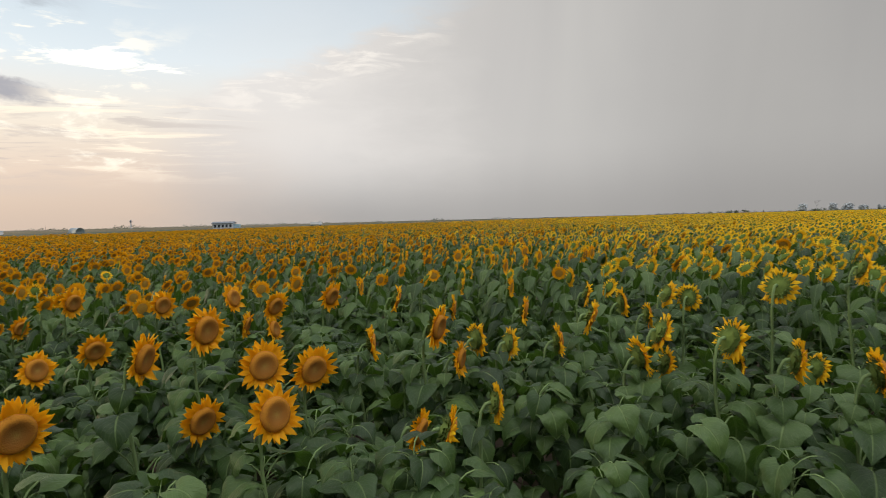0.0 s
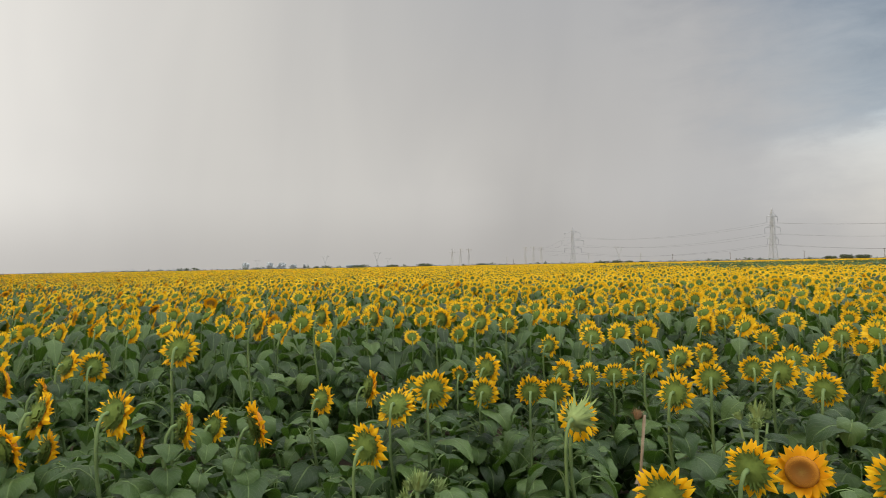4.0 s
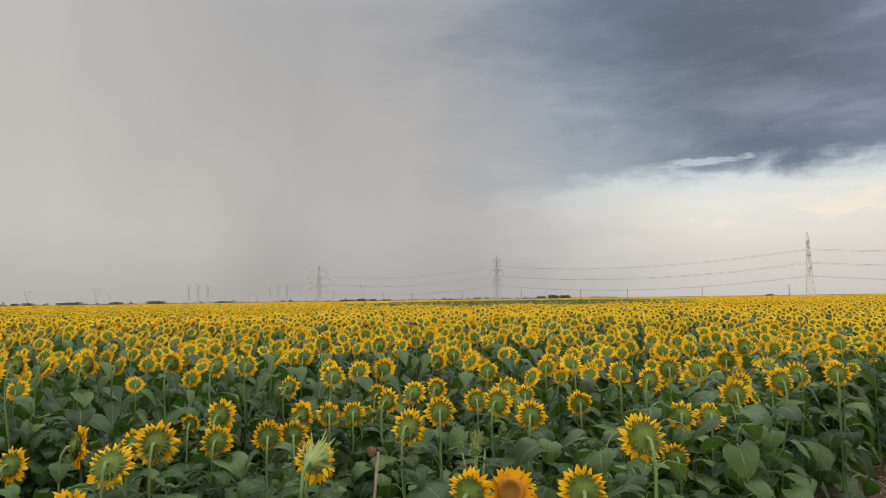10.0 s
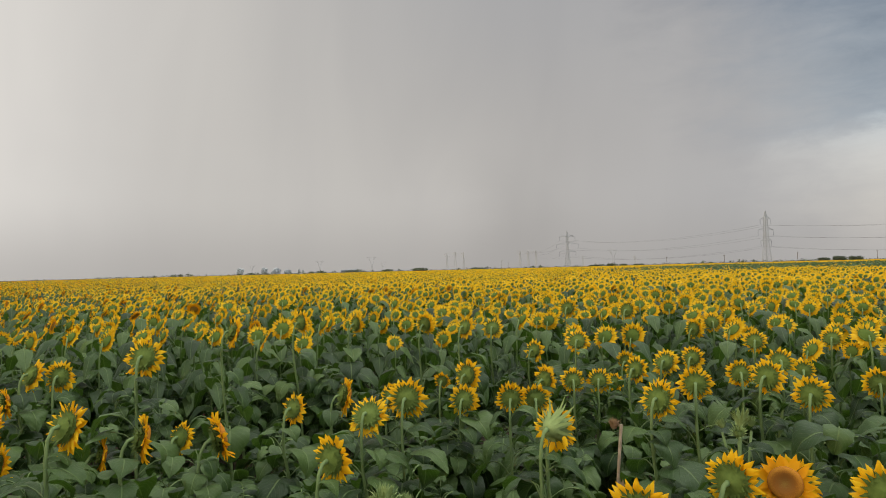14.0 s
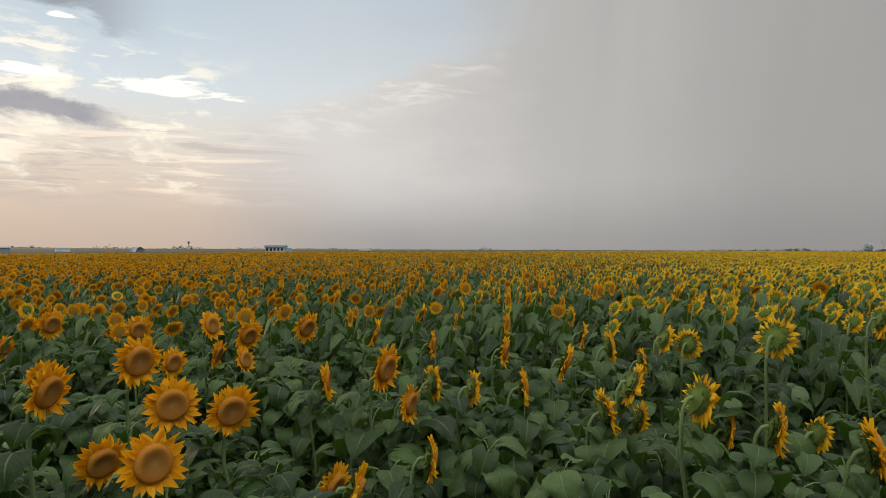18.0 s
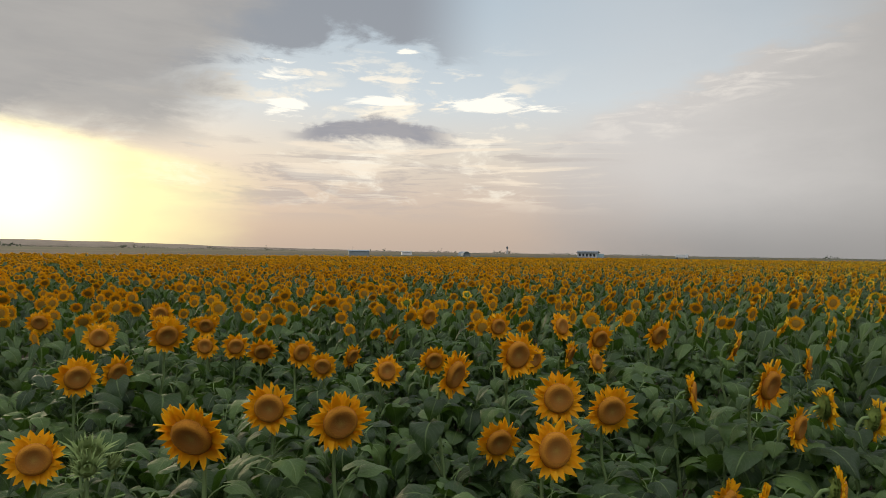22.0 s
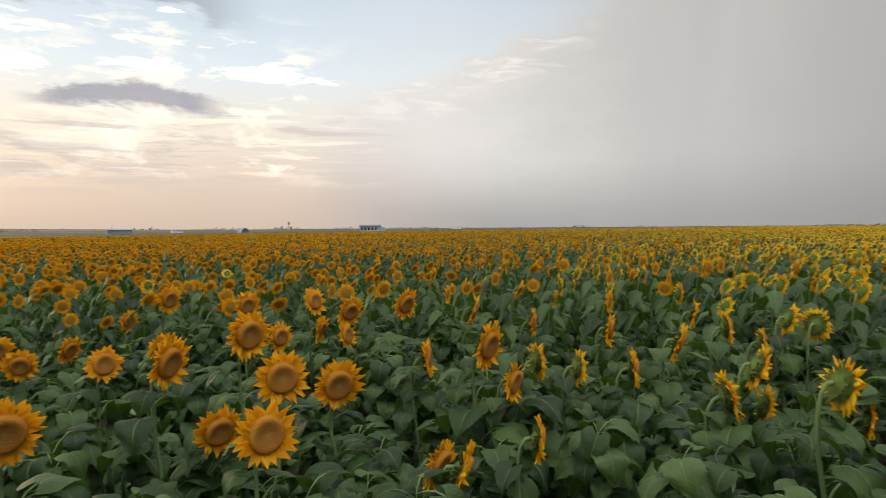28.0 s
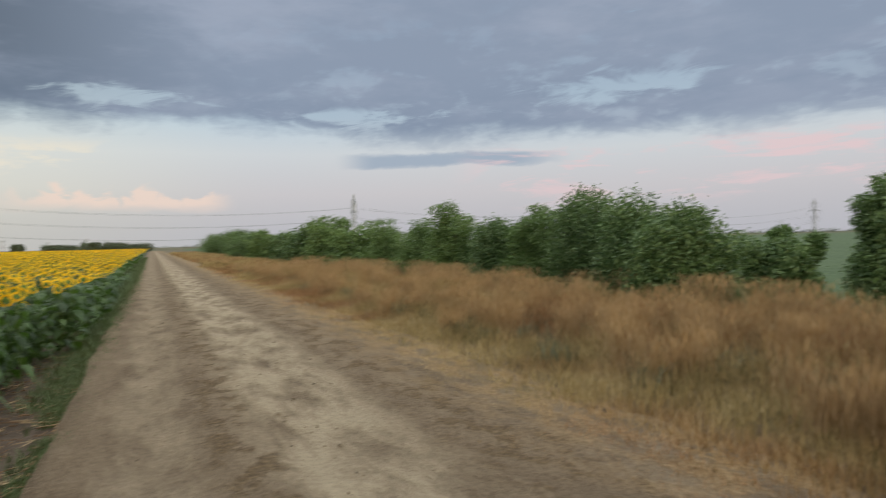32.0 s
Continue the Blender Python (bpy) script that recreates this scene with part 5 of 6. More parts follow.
    if level == 0:
        for k in range(12):
            w = k * math.tau / 12 + r.uniform(-0.2, 0.2)
            c, s = math.cos(w), math.sin(w)
            add([head(0.05 * c + 0.01 * s, -0.016, 0.05 * s - 0.01 * c), head(0.05 * c - 0.01 * s, -0.016, 0.05 * s + 0.01 * c), head(0.080 * c, -0.02 + r.uniform(-0.012, 0.006), 0.080 * s)], [(0, 1, 2)], 3)
    # stem
    joint = head(0, -0.045, 0)
    side = (4, 3, 3, 3)[level]
    low = (0.0, 0.2, 0.55, 0.6)[level]
    pts = [(r.uniform(-0.03, 0.03), -0.07, low), (0, -0.075, 0.8), (0, -0.07, 0.93), joint] if level < 2 else [(0, -0.07, low), joint]
    v, f = tube(pts, [0.008] * len(pts), side)
    if level < 3:
        add([tuple(q) for q in v], f, 4)
    # leaves
    count = (16, 10, 5, 2)[level]
    lowest = (0.15, 0.25, 0.5, 0.6)[level]
    a0 = r.uniform(0, 6)
    for i in range(count):
        q = lowest + (0.96 - lowest) * (i / (count - 1)) ** 0.75
        w = a0 + i * 2.4 + r.uniform(-0.4, 0.4)
        c, s = math.cos(w), math.sin(w)
        sz = (0.195 if q < 0.80 else 0.155) * r.uniform(0.8, 1.2) * (1.15 if level >= 2 else 1.0)
        drop = r.uniform(0.45, 1.1)

        def L(a, b, d):
            return (b * c - a * s, -0.07 + b * s + a * c, q + d)
        l0, l1, l2 = 0.07, 0.07 + sz * 0.45, 0.07 + sz
        if level == 0:
            verts = [L(0, 0, 0), L(0, l0, 0.045), L(-sz * 0.44, l0 + sz * 0.1, 0.03), L(-sz * 0.42, l1, 0.01), L(0, l1, 0.055 - drop * 0.03), L(sz * 0.42, l1, 0.01), L(sz * 0.44, l0 + sz * 0.1, 0.03), L(-sz * 0.2, l1 + sz * 0.33, -drop * sz * 0.42), L(0, l2, -drop * sz * 0.75), L(sz * 0.2, l1 + sz * 0.33, -drop * sz * 0.42), L(0.006, 0, 0)]
            add(verts, [(1, 2, 3, 4), (1, 4, 5, 6), (4, 3, 7, 8), (4, 8, 9, 5), (0, 1, 10)], 0, [(0.5, 0), (0.5, 0), (0, 0.1), (0, 0.5), (0.5, 0.5), (1, 0.5), (1, 0.1), (0.2, 0.8), (0.5, 1), (0.8, 0.8), (0.5, 0)])
        elif level == 1:
            verts = [L(0, l0 * 0.5, 0.03), L(-sz * 0.45, l0 + sz * 0.25, 0.01), L(0, l1, 0.045), L(sz * 0.45, l0 + sz * 0.25, 0.01), L(0, l2, -drop * sz * 0.6)]
            add(verts, [(0, 1, 2), (0, 2, 3), (2, 1, 4), (2, 4, 3)], 0, [(0.5, 0), (0, 0.3), (0.5, 0.5), (1, 0.3), (0.5, 1)])
        else:
            add([L(0, 0.01, 0.03), L(-sz * 0.5, l1, 0.0), L(0, l2 * 1.1, -drop * sz * 0.5), L(sz * 0.5, l1, 0.0)], [(0, 1, 2), (0, 2, 3)], 0, [(0.5, 0), (0, 0.4), (0.5, 1), (1, 0.4)])
    return np.array(V), np.array(T), np.array(M), np.array(U)


def field_band(name, level, rmin, rmax, density, label, grow=1.0, seed=0, clear=0.0, zbase=1.15, green=False):
    r = np.random.default_rng(seed)
    p = row_points(r, rmin, rmax, density, clear, green)
    temps = [template(level, 50 + level * 10 + i, -4 + 6.0 * i) for i in range(10)]
    # the heads in the south-west hang a little lower
    bearing = np.degrees(np.arctan2(-p[:, 0], p[:, 1])) % 360
    which = np.where(bearing < 100, r.integers(4, 10, len(p)), r.integers(2, 8, len(p)))
    allv, allt, allm, allu, o = [], [], [], [], 0
    for i, (V, T, M, U) in enumerate(temps):
        q = p[which == i]
        n = len(q)
        if not n:
            continue
        az = np.degrees(np.arctan2(-q[:, 0], q[:, 1])) % 360
        yaw = np.radians(np.interp(az, (0, 55, 85, 102, 125, 150, 200), (22, 37, 31, 25, 9, -4, -8)) + r.normal(0, 25, n))
        odd = r.uniform(0, 1, n) < 0.05
        yaw = np.where(odd, yaw + r.normal(0, 1.2, n), yaw)
        patch = np.array([noise.noise((a * 0.16, b * 0.16, 1.0)) for a, b in q]) * 0.09
        inner = np.clip((edge_x(q[:, 1]) - q[:, 0] - 1.5) / 3.0, 0, 1)
        north = np.interp(az, (90, 128), (1.0, 0.0))
        h = np.clip(zbase + (0.03 + 0.13 * north) * inner + patch + r.normal(0, 0.05, n), 0.92, 1.52)
        hs = grow * r.uniform(0.64, 1.0, n) * (0.84 + 0.28 * north)
        c, s = np.cos(yaw), np.sin(yaw)
        # the head keeps its shape; everything below follows the plant's height
        z = V[:, 2]
        wx = V[None, :, 0] * hs[:, None]
        wy = V[None, :, 1] * hs[:, None]
        wz = np.where(M_vertex(T, M, len(V)) > 0, h[:, None] + (z[None] - 1.0) * hs[:, None], h[:, None] * z[None] - 0.03)
        X = q[:, :1] + wx * c[:, None] - wy * s[:, None]
        Y = q[:, 1:] + wx * s[:, None] + wy * c[:, None]
        allv.append(np.stack([X, Y, wz], 2).reshape(-1, 3))
        allt.append((T[None] + (np.arange(n) * len(V))[:, None, None]).reshape(-1, 3) + o)
        allm.append(np.tile(M * 0 if green else M, n))
        allu.append(np.tile(U, (n, 1)))
        o += n * len(V)
    me = bulk(name, np.concatenate(allv), np.concatenate(allt), [LEAF_FAR, PETAL_FAR, DISC_FAR, BRACT_FAR, STEM, PETAL_IN_FAR], np.concatenate(allm), np.concatenate(allu))
    return tagged(part(name, me, None), label, "sunflower field", kind="stuff")


def M_vertex(T, M, n):
    """1 for vertices of the head, 0 for those of leaves and stem."""
    out = np.zeros(n)
    for k, m in enumerate(M):
        if m in (1, 2, 3, 5):
            out[T[k]] = 1
    return out


field_band("sunflower_rows", 0, 5.3, 14.0, 5.9, "dense rows of blooming sunflowers with yellow heads", 0.92, seed=31, clear=0.24)
field_band("sunflower_field", 1, 14.0, 25.0, 6.3, "dense field of yellow sunflowers", 0.88, seed=32)
field_band("middle_sunflower_field", 2, 25.0, 42.0, 6.2, "dense field of yellow sunflowers farther out", 0.90, seed=35)
field_band("far_sunflower_field", 3, 42.0, 120.0, 3.9, "distant sunflower field in bloom", 1.0, seed=33)
field_band("green_strip", 3, 38.0, 128.0, 3.0, "strip of sunflowers not yet in bloom", 1.3, seed=36, zbase=1.16, green=True)
field_band("farthest_sunflowers", 3, 120.0, 420.0, 0.25, "far end of the yellow sunflower field", 2.0, seed=34, zbase=1.12)


def build_canopy():
    """The closed leaf cover of the far field, under the heads."""
    xs = np.concatenate((-np.geomspace(460, 30, 50), np.linspace(-28, -1.4, 20)))
    ys = np.concatenate((np.linspace(-150, 20, 50), np.geomspace(22, NORTH_Y, 50)))
    verts = []
    for y in ys:
        for x in xs:
            d = math.hypot(x, y)
            inside = y > south_y(x) + 1
            z = 0.62 + 0.30 * min(1, max(0, (d - 30) / 60)) + 0.10 * noise.noise((x * 0.4, y * 0.4, 0)) if inside and d > 26 else -0.3
            verts.append((x, y, z))
    nx = len(xs)
    faces = [(j * nx + i, j * nx + i + 1, (j + 1) * nx + i + 1, (j + 1) * nx + i) for j in range(len(ys) - 1) for i in range(nx - 1)]
    tagged(part("leaf_cover", raw("leaf_cover", verts, faces, CANOPY), None), "closed green leaf cover of the far field", "sunflower field", kind="stuff")


build_canopy()


# ------------------------------------------------------------------ hedge and trees
def leaf_cloud(r, blobs, count, size):
    """Small folded leaves filling a group of blobs, denser towards their skins."""
    vol = np.array([b[3] * b[4] * b[5] for b in blobs]) ** 0.75
    pickb = r.choice(len(blobs), count, p=vol / vol.sum())
    B = np.array(blobs)[pickb]
    d = r.normal(0, 1, (count, 3))
    d /= np.linalg.norm(d, axis=1)[:, None]
    rad = r.uniform(0.25, 1.0, count) ** 0.5 * (1 + 0.16 * r.normal(0, 1, count))
    P = B[:, :3] + d * B[:, 3:] * rad[:, None]
    P = P[P[:, 2] > 0.03]
    n = len(P)
    u = r.normal(0, 1, (n, 3))
    u[:, 2] -= 0.4
    u /= np.linalg.norm(u, axis=1)[:, None]
    v = np.cross(u, r.normal(0, 1, (n, 3)))
    v /= np.linalg.norm(v, axis=1)[:, None]
    s = size * r.uniform(0.6, 1.4, n)[:, None]
    w = np.cross(u, v)
    V = np.stack([P, P + u * s * 0.5 + v * s * 0.30 + w * s * 0.08, P + u * s, P + u * s * 0.5 - v * s * 0.30 + w * s * 0.08], 1)
    T = np.array([(0, 1, 2), (0, 2, 3)])
    return V.reshape(-1, 3), (T[None] + (np.arange(n) * 4)[:, None, None]).reshape(-1, 3)


def bush(x, y, h, w, seed, mat, leaves=5200, size=0.10, label="dense dark green bush in the hedge", open_top=False):
    r = np.random.default_rng(seed)
    ob = new("bush")
    ob.location = (x, y, 0)
    blobs = []
    shoots = 7 if not open_top else 9
    bm = bmesh.new()
    for k in range(shoots):
        a = r.uniform(0, math.tau)
        q = r.uniform(0.0, 0.75) * w
        px, py = q * math.cos(a), q * math.sin(a)
        top = h * r.uniform(0.75, 1.0) * (1 - 0.28 * (q / max(w, 0.1)) ** 2)
        if k == 0:
            px, py, top = 0, 0, h
        mid = Vector((px * 0.4, py * 0.4, top * 0.4))
        beam(bm, (px * 0.12, py * 0.12, -0.05), mid, 0.035, 5, 0.022)
        beam(bm, mid, (px, py, top * 0.92), 0.022, 5, 0.006)
        if open_top:
            for z in np.linspace(0.55, 0.97, 4):
                blobs.append((px * z + r.normal(0, 0.12), py * z + r.normal(0, 0.12), top * z, 0.26 * w, 0.26 * w, 0.13 * h * (1.15 - z * 0.6)))
            blobs.append((px * 0.5, py * 0.5, top * 0.32, 0.5 * w, 0.5 * w, 0.3 * top))
        else:
            blobs.append((px, py, top * 0.80, 0.46 * w, 0.46 * w, 0.22 * top))
            blobs.append((px * 1.05, py * 1.05, top * 0.48, 0.58 * w, 0.58 * w, 0.36 * top))
            blobs.append((px * 1.1, py * 1.1, top * 0.2, 0.46 * w, 0.46 * w, 0.24 * top))
    part("trunk", bm, BARK, ob, "thin brown stems")
    V, T = leaf_cloud(r, blobs, leaves, size)
    part("crown", bulk("crown", V, T, [mat], np.zeros(len(T), dtype=np.int32)), None, ob)
    return tagged(ob, label, "bush", "bushes of the hedge")


def build_hedge():
    dark = "dense dark green bush in the roadside hedge"
    pale = "open light green bush with loose shoots"
    spots = [(11.6, 11.8, 2.6, 1.25, 0), (12.0, 14.0, 3.0, 1.4, 0), (12.6, 16.8, 3.35, 1.6, 0), (12.7, 19.8, 2.9, 1.5, 1), (13.0, 23.0, 2.7, 1.5, 0),
             (12.2, 26.0, 3.4, 1.6, 1), (12.6, 30.0, 2.8, 2.2, 1), (12.2, 34.5, 3.0, 2.3, 1), (12.8, 40.0, 2.9, 2.6, 1), (12.0, 46.0, 3.7, 2.5, 1),
             (12.6, 53.0, 3.9, 2.2, 0), (12.0, 62.0, 3.0, 2.4, 0), (11.5, 72.0, 3.4, 2.3, 1), (12.0, 84.0, 3.6, 2.6, 0), (12.5, 98.0, 4.2, 2.8, 0),
             (13.0, 116.0, 4.6, 3.0, 0), (13.0, 136.0, 4.4, 3.0, 0), (13.5, 160.0, 4.8, 3.4, 0), (14.3, 8.9, 2.9, 0.95, 2), (13.2, 10.4, 1.7, 0.7, 0), (16.0, 8.6, 2.9, 1.3, 2), (14.4, 11.2, 1.9, 0.75, 1)]
    for i, (x, y, h, w, style) in enumerate(spots):
        near = y < 35
        bush(x, y, h, w * (1.12 if style == 0 else 1.2), 300 + i, BUSH_PALE if style == 1 else BUSH, 26000 if near else 8000, 0.095 if near else 0.22, pale if style else dark, style > 0)


build_hedge()


def far_tree(x, y, h, w, seed, name="far_tree", count=2600, label="rounded hazy tree on the horizon"):
    r = np.random.default_rng(seed)
    ob = new(name)
    ob.location = (x, y, 0)
    bm = bmesh.new()
    beam(bm, (0, 0, -0.2), (0, 0, h * 0.5), h * 0.03, 6, h * 0.015)
    for k in range(4):
        a = k * 1.6
        beam(bm, (0, 0, h * 0.35), (math.cos(a) * w * 0.5, math.sin(a) * w * 0.5, h * 0.65), h * 0.014, 4, h * 0.005)
    part("trunk", bm, BARK, ob)
    blobs = [((i - 1) * 0.52 * w, r.normal(0, 0.2) * w, h * (z + r.uniform(-0.05, 0.03)), w * 0.5, w * 0.5, h * 0.34) for i in range(3) for z in (0.28, 0.62)]
    V, T = leaf_cloud(r, blobs, count, h * 0.16)
    # tall crowns take the colour with haze mixed in, low ones the dark leaf
    part("crown", bulk("crown", V, T, [HAZED_TREE if h > 7.5 else FAR_BUSH], np.zeros(len(T), dtype=np.int32)), None, ob)
    return tagged(ob, label, "tree", "trees on the horizon")


def polar(az, dist):
    a = radians(az)
    return -math.sin(a) * dist, math.cos(a) * dist


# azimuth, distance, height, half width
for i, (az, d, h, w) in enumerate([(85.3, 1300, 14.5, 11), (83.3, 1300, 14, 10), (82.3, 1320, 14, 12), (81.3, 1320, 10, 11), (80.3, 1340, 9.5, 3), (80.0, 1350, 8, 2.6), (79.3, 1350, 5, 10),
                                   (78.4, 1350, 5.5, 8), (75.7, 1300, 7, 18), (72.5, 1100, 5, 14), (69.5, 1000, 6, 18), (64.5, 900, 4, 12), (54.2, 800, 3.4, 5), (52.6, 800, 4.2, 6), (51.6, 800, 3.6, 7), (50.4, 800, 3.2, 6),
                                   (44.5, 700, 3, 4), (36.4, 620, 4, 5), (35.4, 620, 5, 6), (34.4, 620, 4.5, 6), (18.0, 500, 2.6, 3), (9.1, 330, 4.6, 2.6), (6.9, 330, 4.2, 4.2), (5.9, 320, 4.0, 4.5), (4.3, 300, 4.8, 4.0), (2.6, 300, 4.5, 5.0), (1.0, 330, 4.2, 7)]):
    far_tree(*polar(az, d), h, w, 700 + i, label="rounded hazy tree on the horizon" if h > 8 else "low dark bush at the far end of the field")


def tree_line():
    """Low far hedges and woods that close the horizon."""
    r = np.random.default_rng(77)
    V, T, o = [], [], 0
    for az0, az1, d, h, step in ((-70, 6, 1500, 9, 0.35), (30, 95, 1250, 6.0, 0.2), (95, 128, 1700, 4.5, 0.3), (128, 200, 2600, 9, 0.25), (160, 200, 2000, 8, 0.3)):
        az = az0
        while az < az1:
            x, y = polar(az, d * r.uniform(0.97, 1.03))
            hh = h * r.uniform(0.35, 1.15) * (0.55 + 0.9 * max(0, noise.noise((az * 0.35, d, 0)) + 0.25))
            w = radians(step) * d * 0.8
            v, t = leaf_cloud(r, [(x, y, hh * 0.35, w, w, hh * 0.6)], 26, max(hh * 0.5, 1.2))
            V.append(v)
            T.append(t + o)
            o += len(v)
            az += step
    me = bulk("far_woods", np.concatenate(V), np.concatenate(T), [FAR_BUSH], np.zeros(sum(len(t) for t in T), dtype=np.int32))
    tagged(part("far_woods", me, None), "thin dark line of far hedges and woods", "woods", kind="stuff")


tree_line()


def ridge():
    """A long low rise that closes the plain in the south-west."""
    verts, faces = [], []
    n = 120
    for k in range(n + 1):
        az = 146 + 64 * k / n
        top = float(np.interp(az, (146, 156, 164, 172, 184, 210), (1.0, 6.0, 12.0, 21.0, 27.0, 24.0))) * (1 + 0.22 * noise.noise((az * 0.22, 0, 0)) + 0.07 * noise.noise((az * 1.1, 3, 0)))
        for d, h in ((2300, -0.5), (2550, 0.55), (2800, 1.0), (3300, -0.5)):
            x, y = polar(az, d)
            verts.append((x, y, top * h))
    for k in range(n):
        faces += [(4 * k + i, 4 * k + i + 1, 4 * k + i + 5, 4 * k + i + 4) for i in range(3)]
    tagged(part("ridge", raw("ridge", verts, faces, RIDGE), None), "long low wooded rise beyond the plain", "ridge", kind="structure")


ridge()


# ------------------------------------------------------------------ power lines
def pylon(x, y, h, turn, arms, seed=0):
    """A lattice tower with three pairs of arms; the arms lie along its local y."""
    ob = new("pylon")
    ob.matrix_world = pose(x, y, -0.1, 0, 0, turn)
    levels = [0.0, 0.12, 0.23, 0.33, 0.42, 0.50, 0.57, 0.64, 0.70, 0.76, 0.81, 0.85, 0.93, 1.0]
    half = [float(np.interp(q, (0, 0.42, 0.86, 1.0), (0.062, 0.032, 0.023, 0.002))) * h for q in levels]
    bm = bmesh.new()
    corners = ((-1, -1), (1, -1), (1, 1), (-1, 1))
    for i in range(len(levels) - 1):
        for k in range(4):
            a, b = corners[k], corners[(k + 1) % 4]
            z0, z1, h0, h1 = levels[i] * h, levels[i + 1] * h, half[i], half[i + 1]
            beam(bm, (a[0] * h0, a[1] * h0, z0), (a[0] * h1, a[1] * h1, z1), 0.17)
            beam(bm, (a[0] * h0, a[1] * h0, z0), (b[0] * h1, b[1] * h1, z1), 0.085)
            beam(bm, (b[0] * h0, b[1] * h0, z0), (a[0] * h1, a[1] * h1, z1), 0.085)
            beam(bm, (a[0] * h1, a[1] * h1, z1), (b[0] * h1, b[1] * h1, z1), 0.085)
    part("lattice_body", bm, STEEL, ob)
    hooks = []
    for q, reach in zip((0.845, 0.64, 0.44), arms):
        w = float(np.interp(q, levels, half))
        for s in (-1, 1):
            bm = bmesh.new()
            tip = (0, s * reach, q * h)
            for sx in (-1, 1):
                beam(bm, (sx * w, s * w, q * h), tip, 0.13)
                beam(bm, (sx * w, s * w, q * h + 1.9), tip, 0.11)
                for m in (0.33, 0.66):
                    p = Vector((sx * w, s * w, q * h)).lerp(Vector(tip), m)
                    p2 = Vector((sx * w, s * w, q * h + 1.9)).lerp(Vector(tip), m)
                    beam(bm, p, p2, 0.07)
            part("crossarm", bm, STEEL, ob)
            bm = bmesh.new()
            for k in range(8):
                z = q * h - 0.4 - k * 0.45
                beam(bm, (0, s * reach, z), (0, s * reach, z - 0.25), 0.16, 6, 0.10)
            beam(bm, (0, s * reach, q * h), (0, s * reach, q * h - 4.2), 0.05)
            part("insulator", bm, GLASSY, ob, "hanging string of insulators")
            hooks.append((q, s))
    tagged(ob, "tall grey lattice steel pylon with three pairs of arms", "pylon", "pylons of the power line")
    m = ob.matrix_world
    return [m @ Vector((0, s * arms[i // 2], h * q - 4.2)) for i, (q, s) in enumerate(hooks)]


def cable(a, b, sag, r=0.045, label="thin sagging power cable"):
    pts = [a.lerp(b, k / 16) - Vector((0, 0, sag * 4 * (k / 16) * (1 - k / 16))) for k in range(17)]
    v, f = tube(pts, [r] * 17, 4)
    return tagged(part("power_cable", raw("power_cable", v, f, CABLE), None), label, "cable", "cables of the power line")


line = [pylon(-540, 360, 38, -8, (8.5, 12.0, 9.0)), pylon(-328, 386, 38, 0, (5.2, 7.6, 5.2)), pylon(-110, 407, 38, 14, (6.0, 8.4, 6.0)),
        pylon(130, 430, 36, 2, (5.2, 7.6, 5.2)), pylon(350, 450, 34, 2, (5.2, 7.6, 5.2)), pylon(664, 462, 38, 2, (5.2, 7.6, 5.2))]
for p, q in zip(line, line[1:]):
    for a, b in zip(p, q):
        cable(a, b, 6.0 if (b - a).length < 300 else 9.0)


for i, a in enumerate(line[0]):
    cable(a, Vector((-733 + 12 * (i // 2), 424 + 8 * (i % 2), 22.5 - 1.5 * (i // 2))), 5.0)


def mast(x, y, h, turn):
    """A slim far tower with one short arm."""
    ob = new("pylon")
    ob.matrix_world = pose(x, y, -0.1, 0, 0, turn)
    bm = bmesh.new()
    for sx, sy in ((-1, -1), (1, -1), (1, 1), (-1, 1)):
        beam(bm, (sx * 1.5, sy * 1.5, 0), (sx * 0.35, sy * 0.35, h * 0.92), 0.2)
    for k in range(8):
        z, z2 = h * 0.92 * k / 8, h * 0.92 * (k + 1) / 8
        w, w2 = 1.5 - 1.15 * k / 8, 1.5 - 1.15 * (k + 1) / 8
        for s in (-1, 1):
            beam(bm, (-w, s * w, z), (w2, s * w2, z2), 0.1)
            beam(bm, (s * w, w, z), (s * w2, -w2, z2), 0.1)
    beam(bm, (0, 0, h * 0.9), (0, 0, h), 0.2)
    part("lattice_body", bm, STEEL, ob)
    for z, s in ((0.78, -1), (0.78, 1), (0.92, -1), (0.92, 1)):
        bm = bmesh.new()
        beam(bm, (0, 0, h * z), (0, s * 4.2, h * z - 0.2), 0.18)
        beam(bm, (0, 0, h * z + 1.2), (0, s * 4.2, h * z - 0.2), 0.13)
        beam(bm, (0, s * 4.1, h * z - 0.2), (0, s * 4.1, h * z - 2.2), 0.09)
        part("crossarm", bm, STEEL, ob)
    return tagged(ob, "slim far lattice mast with short arms", "pylon", "slim masts on the horizon")


for az, d in ((67.1, 900), (66.35, 870), (65.6, 900), (60.5, 880), (59.8, 850), (59.1, 880), (62.2, 1900), (55.0, 1500), (50.6, 1700)):
    mast(*polar(az, d), 26, az + 70)


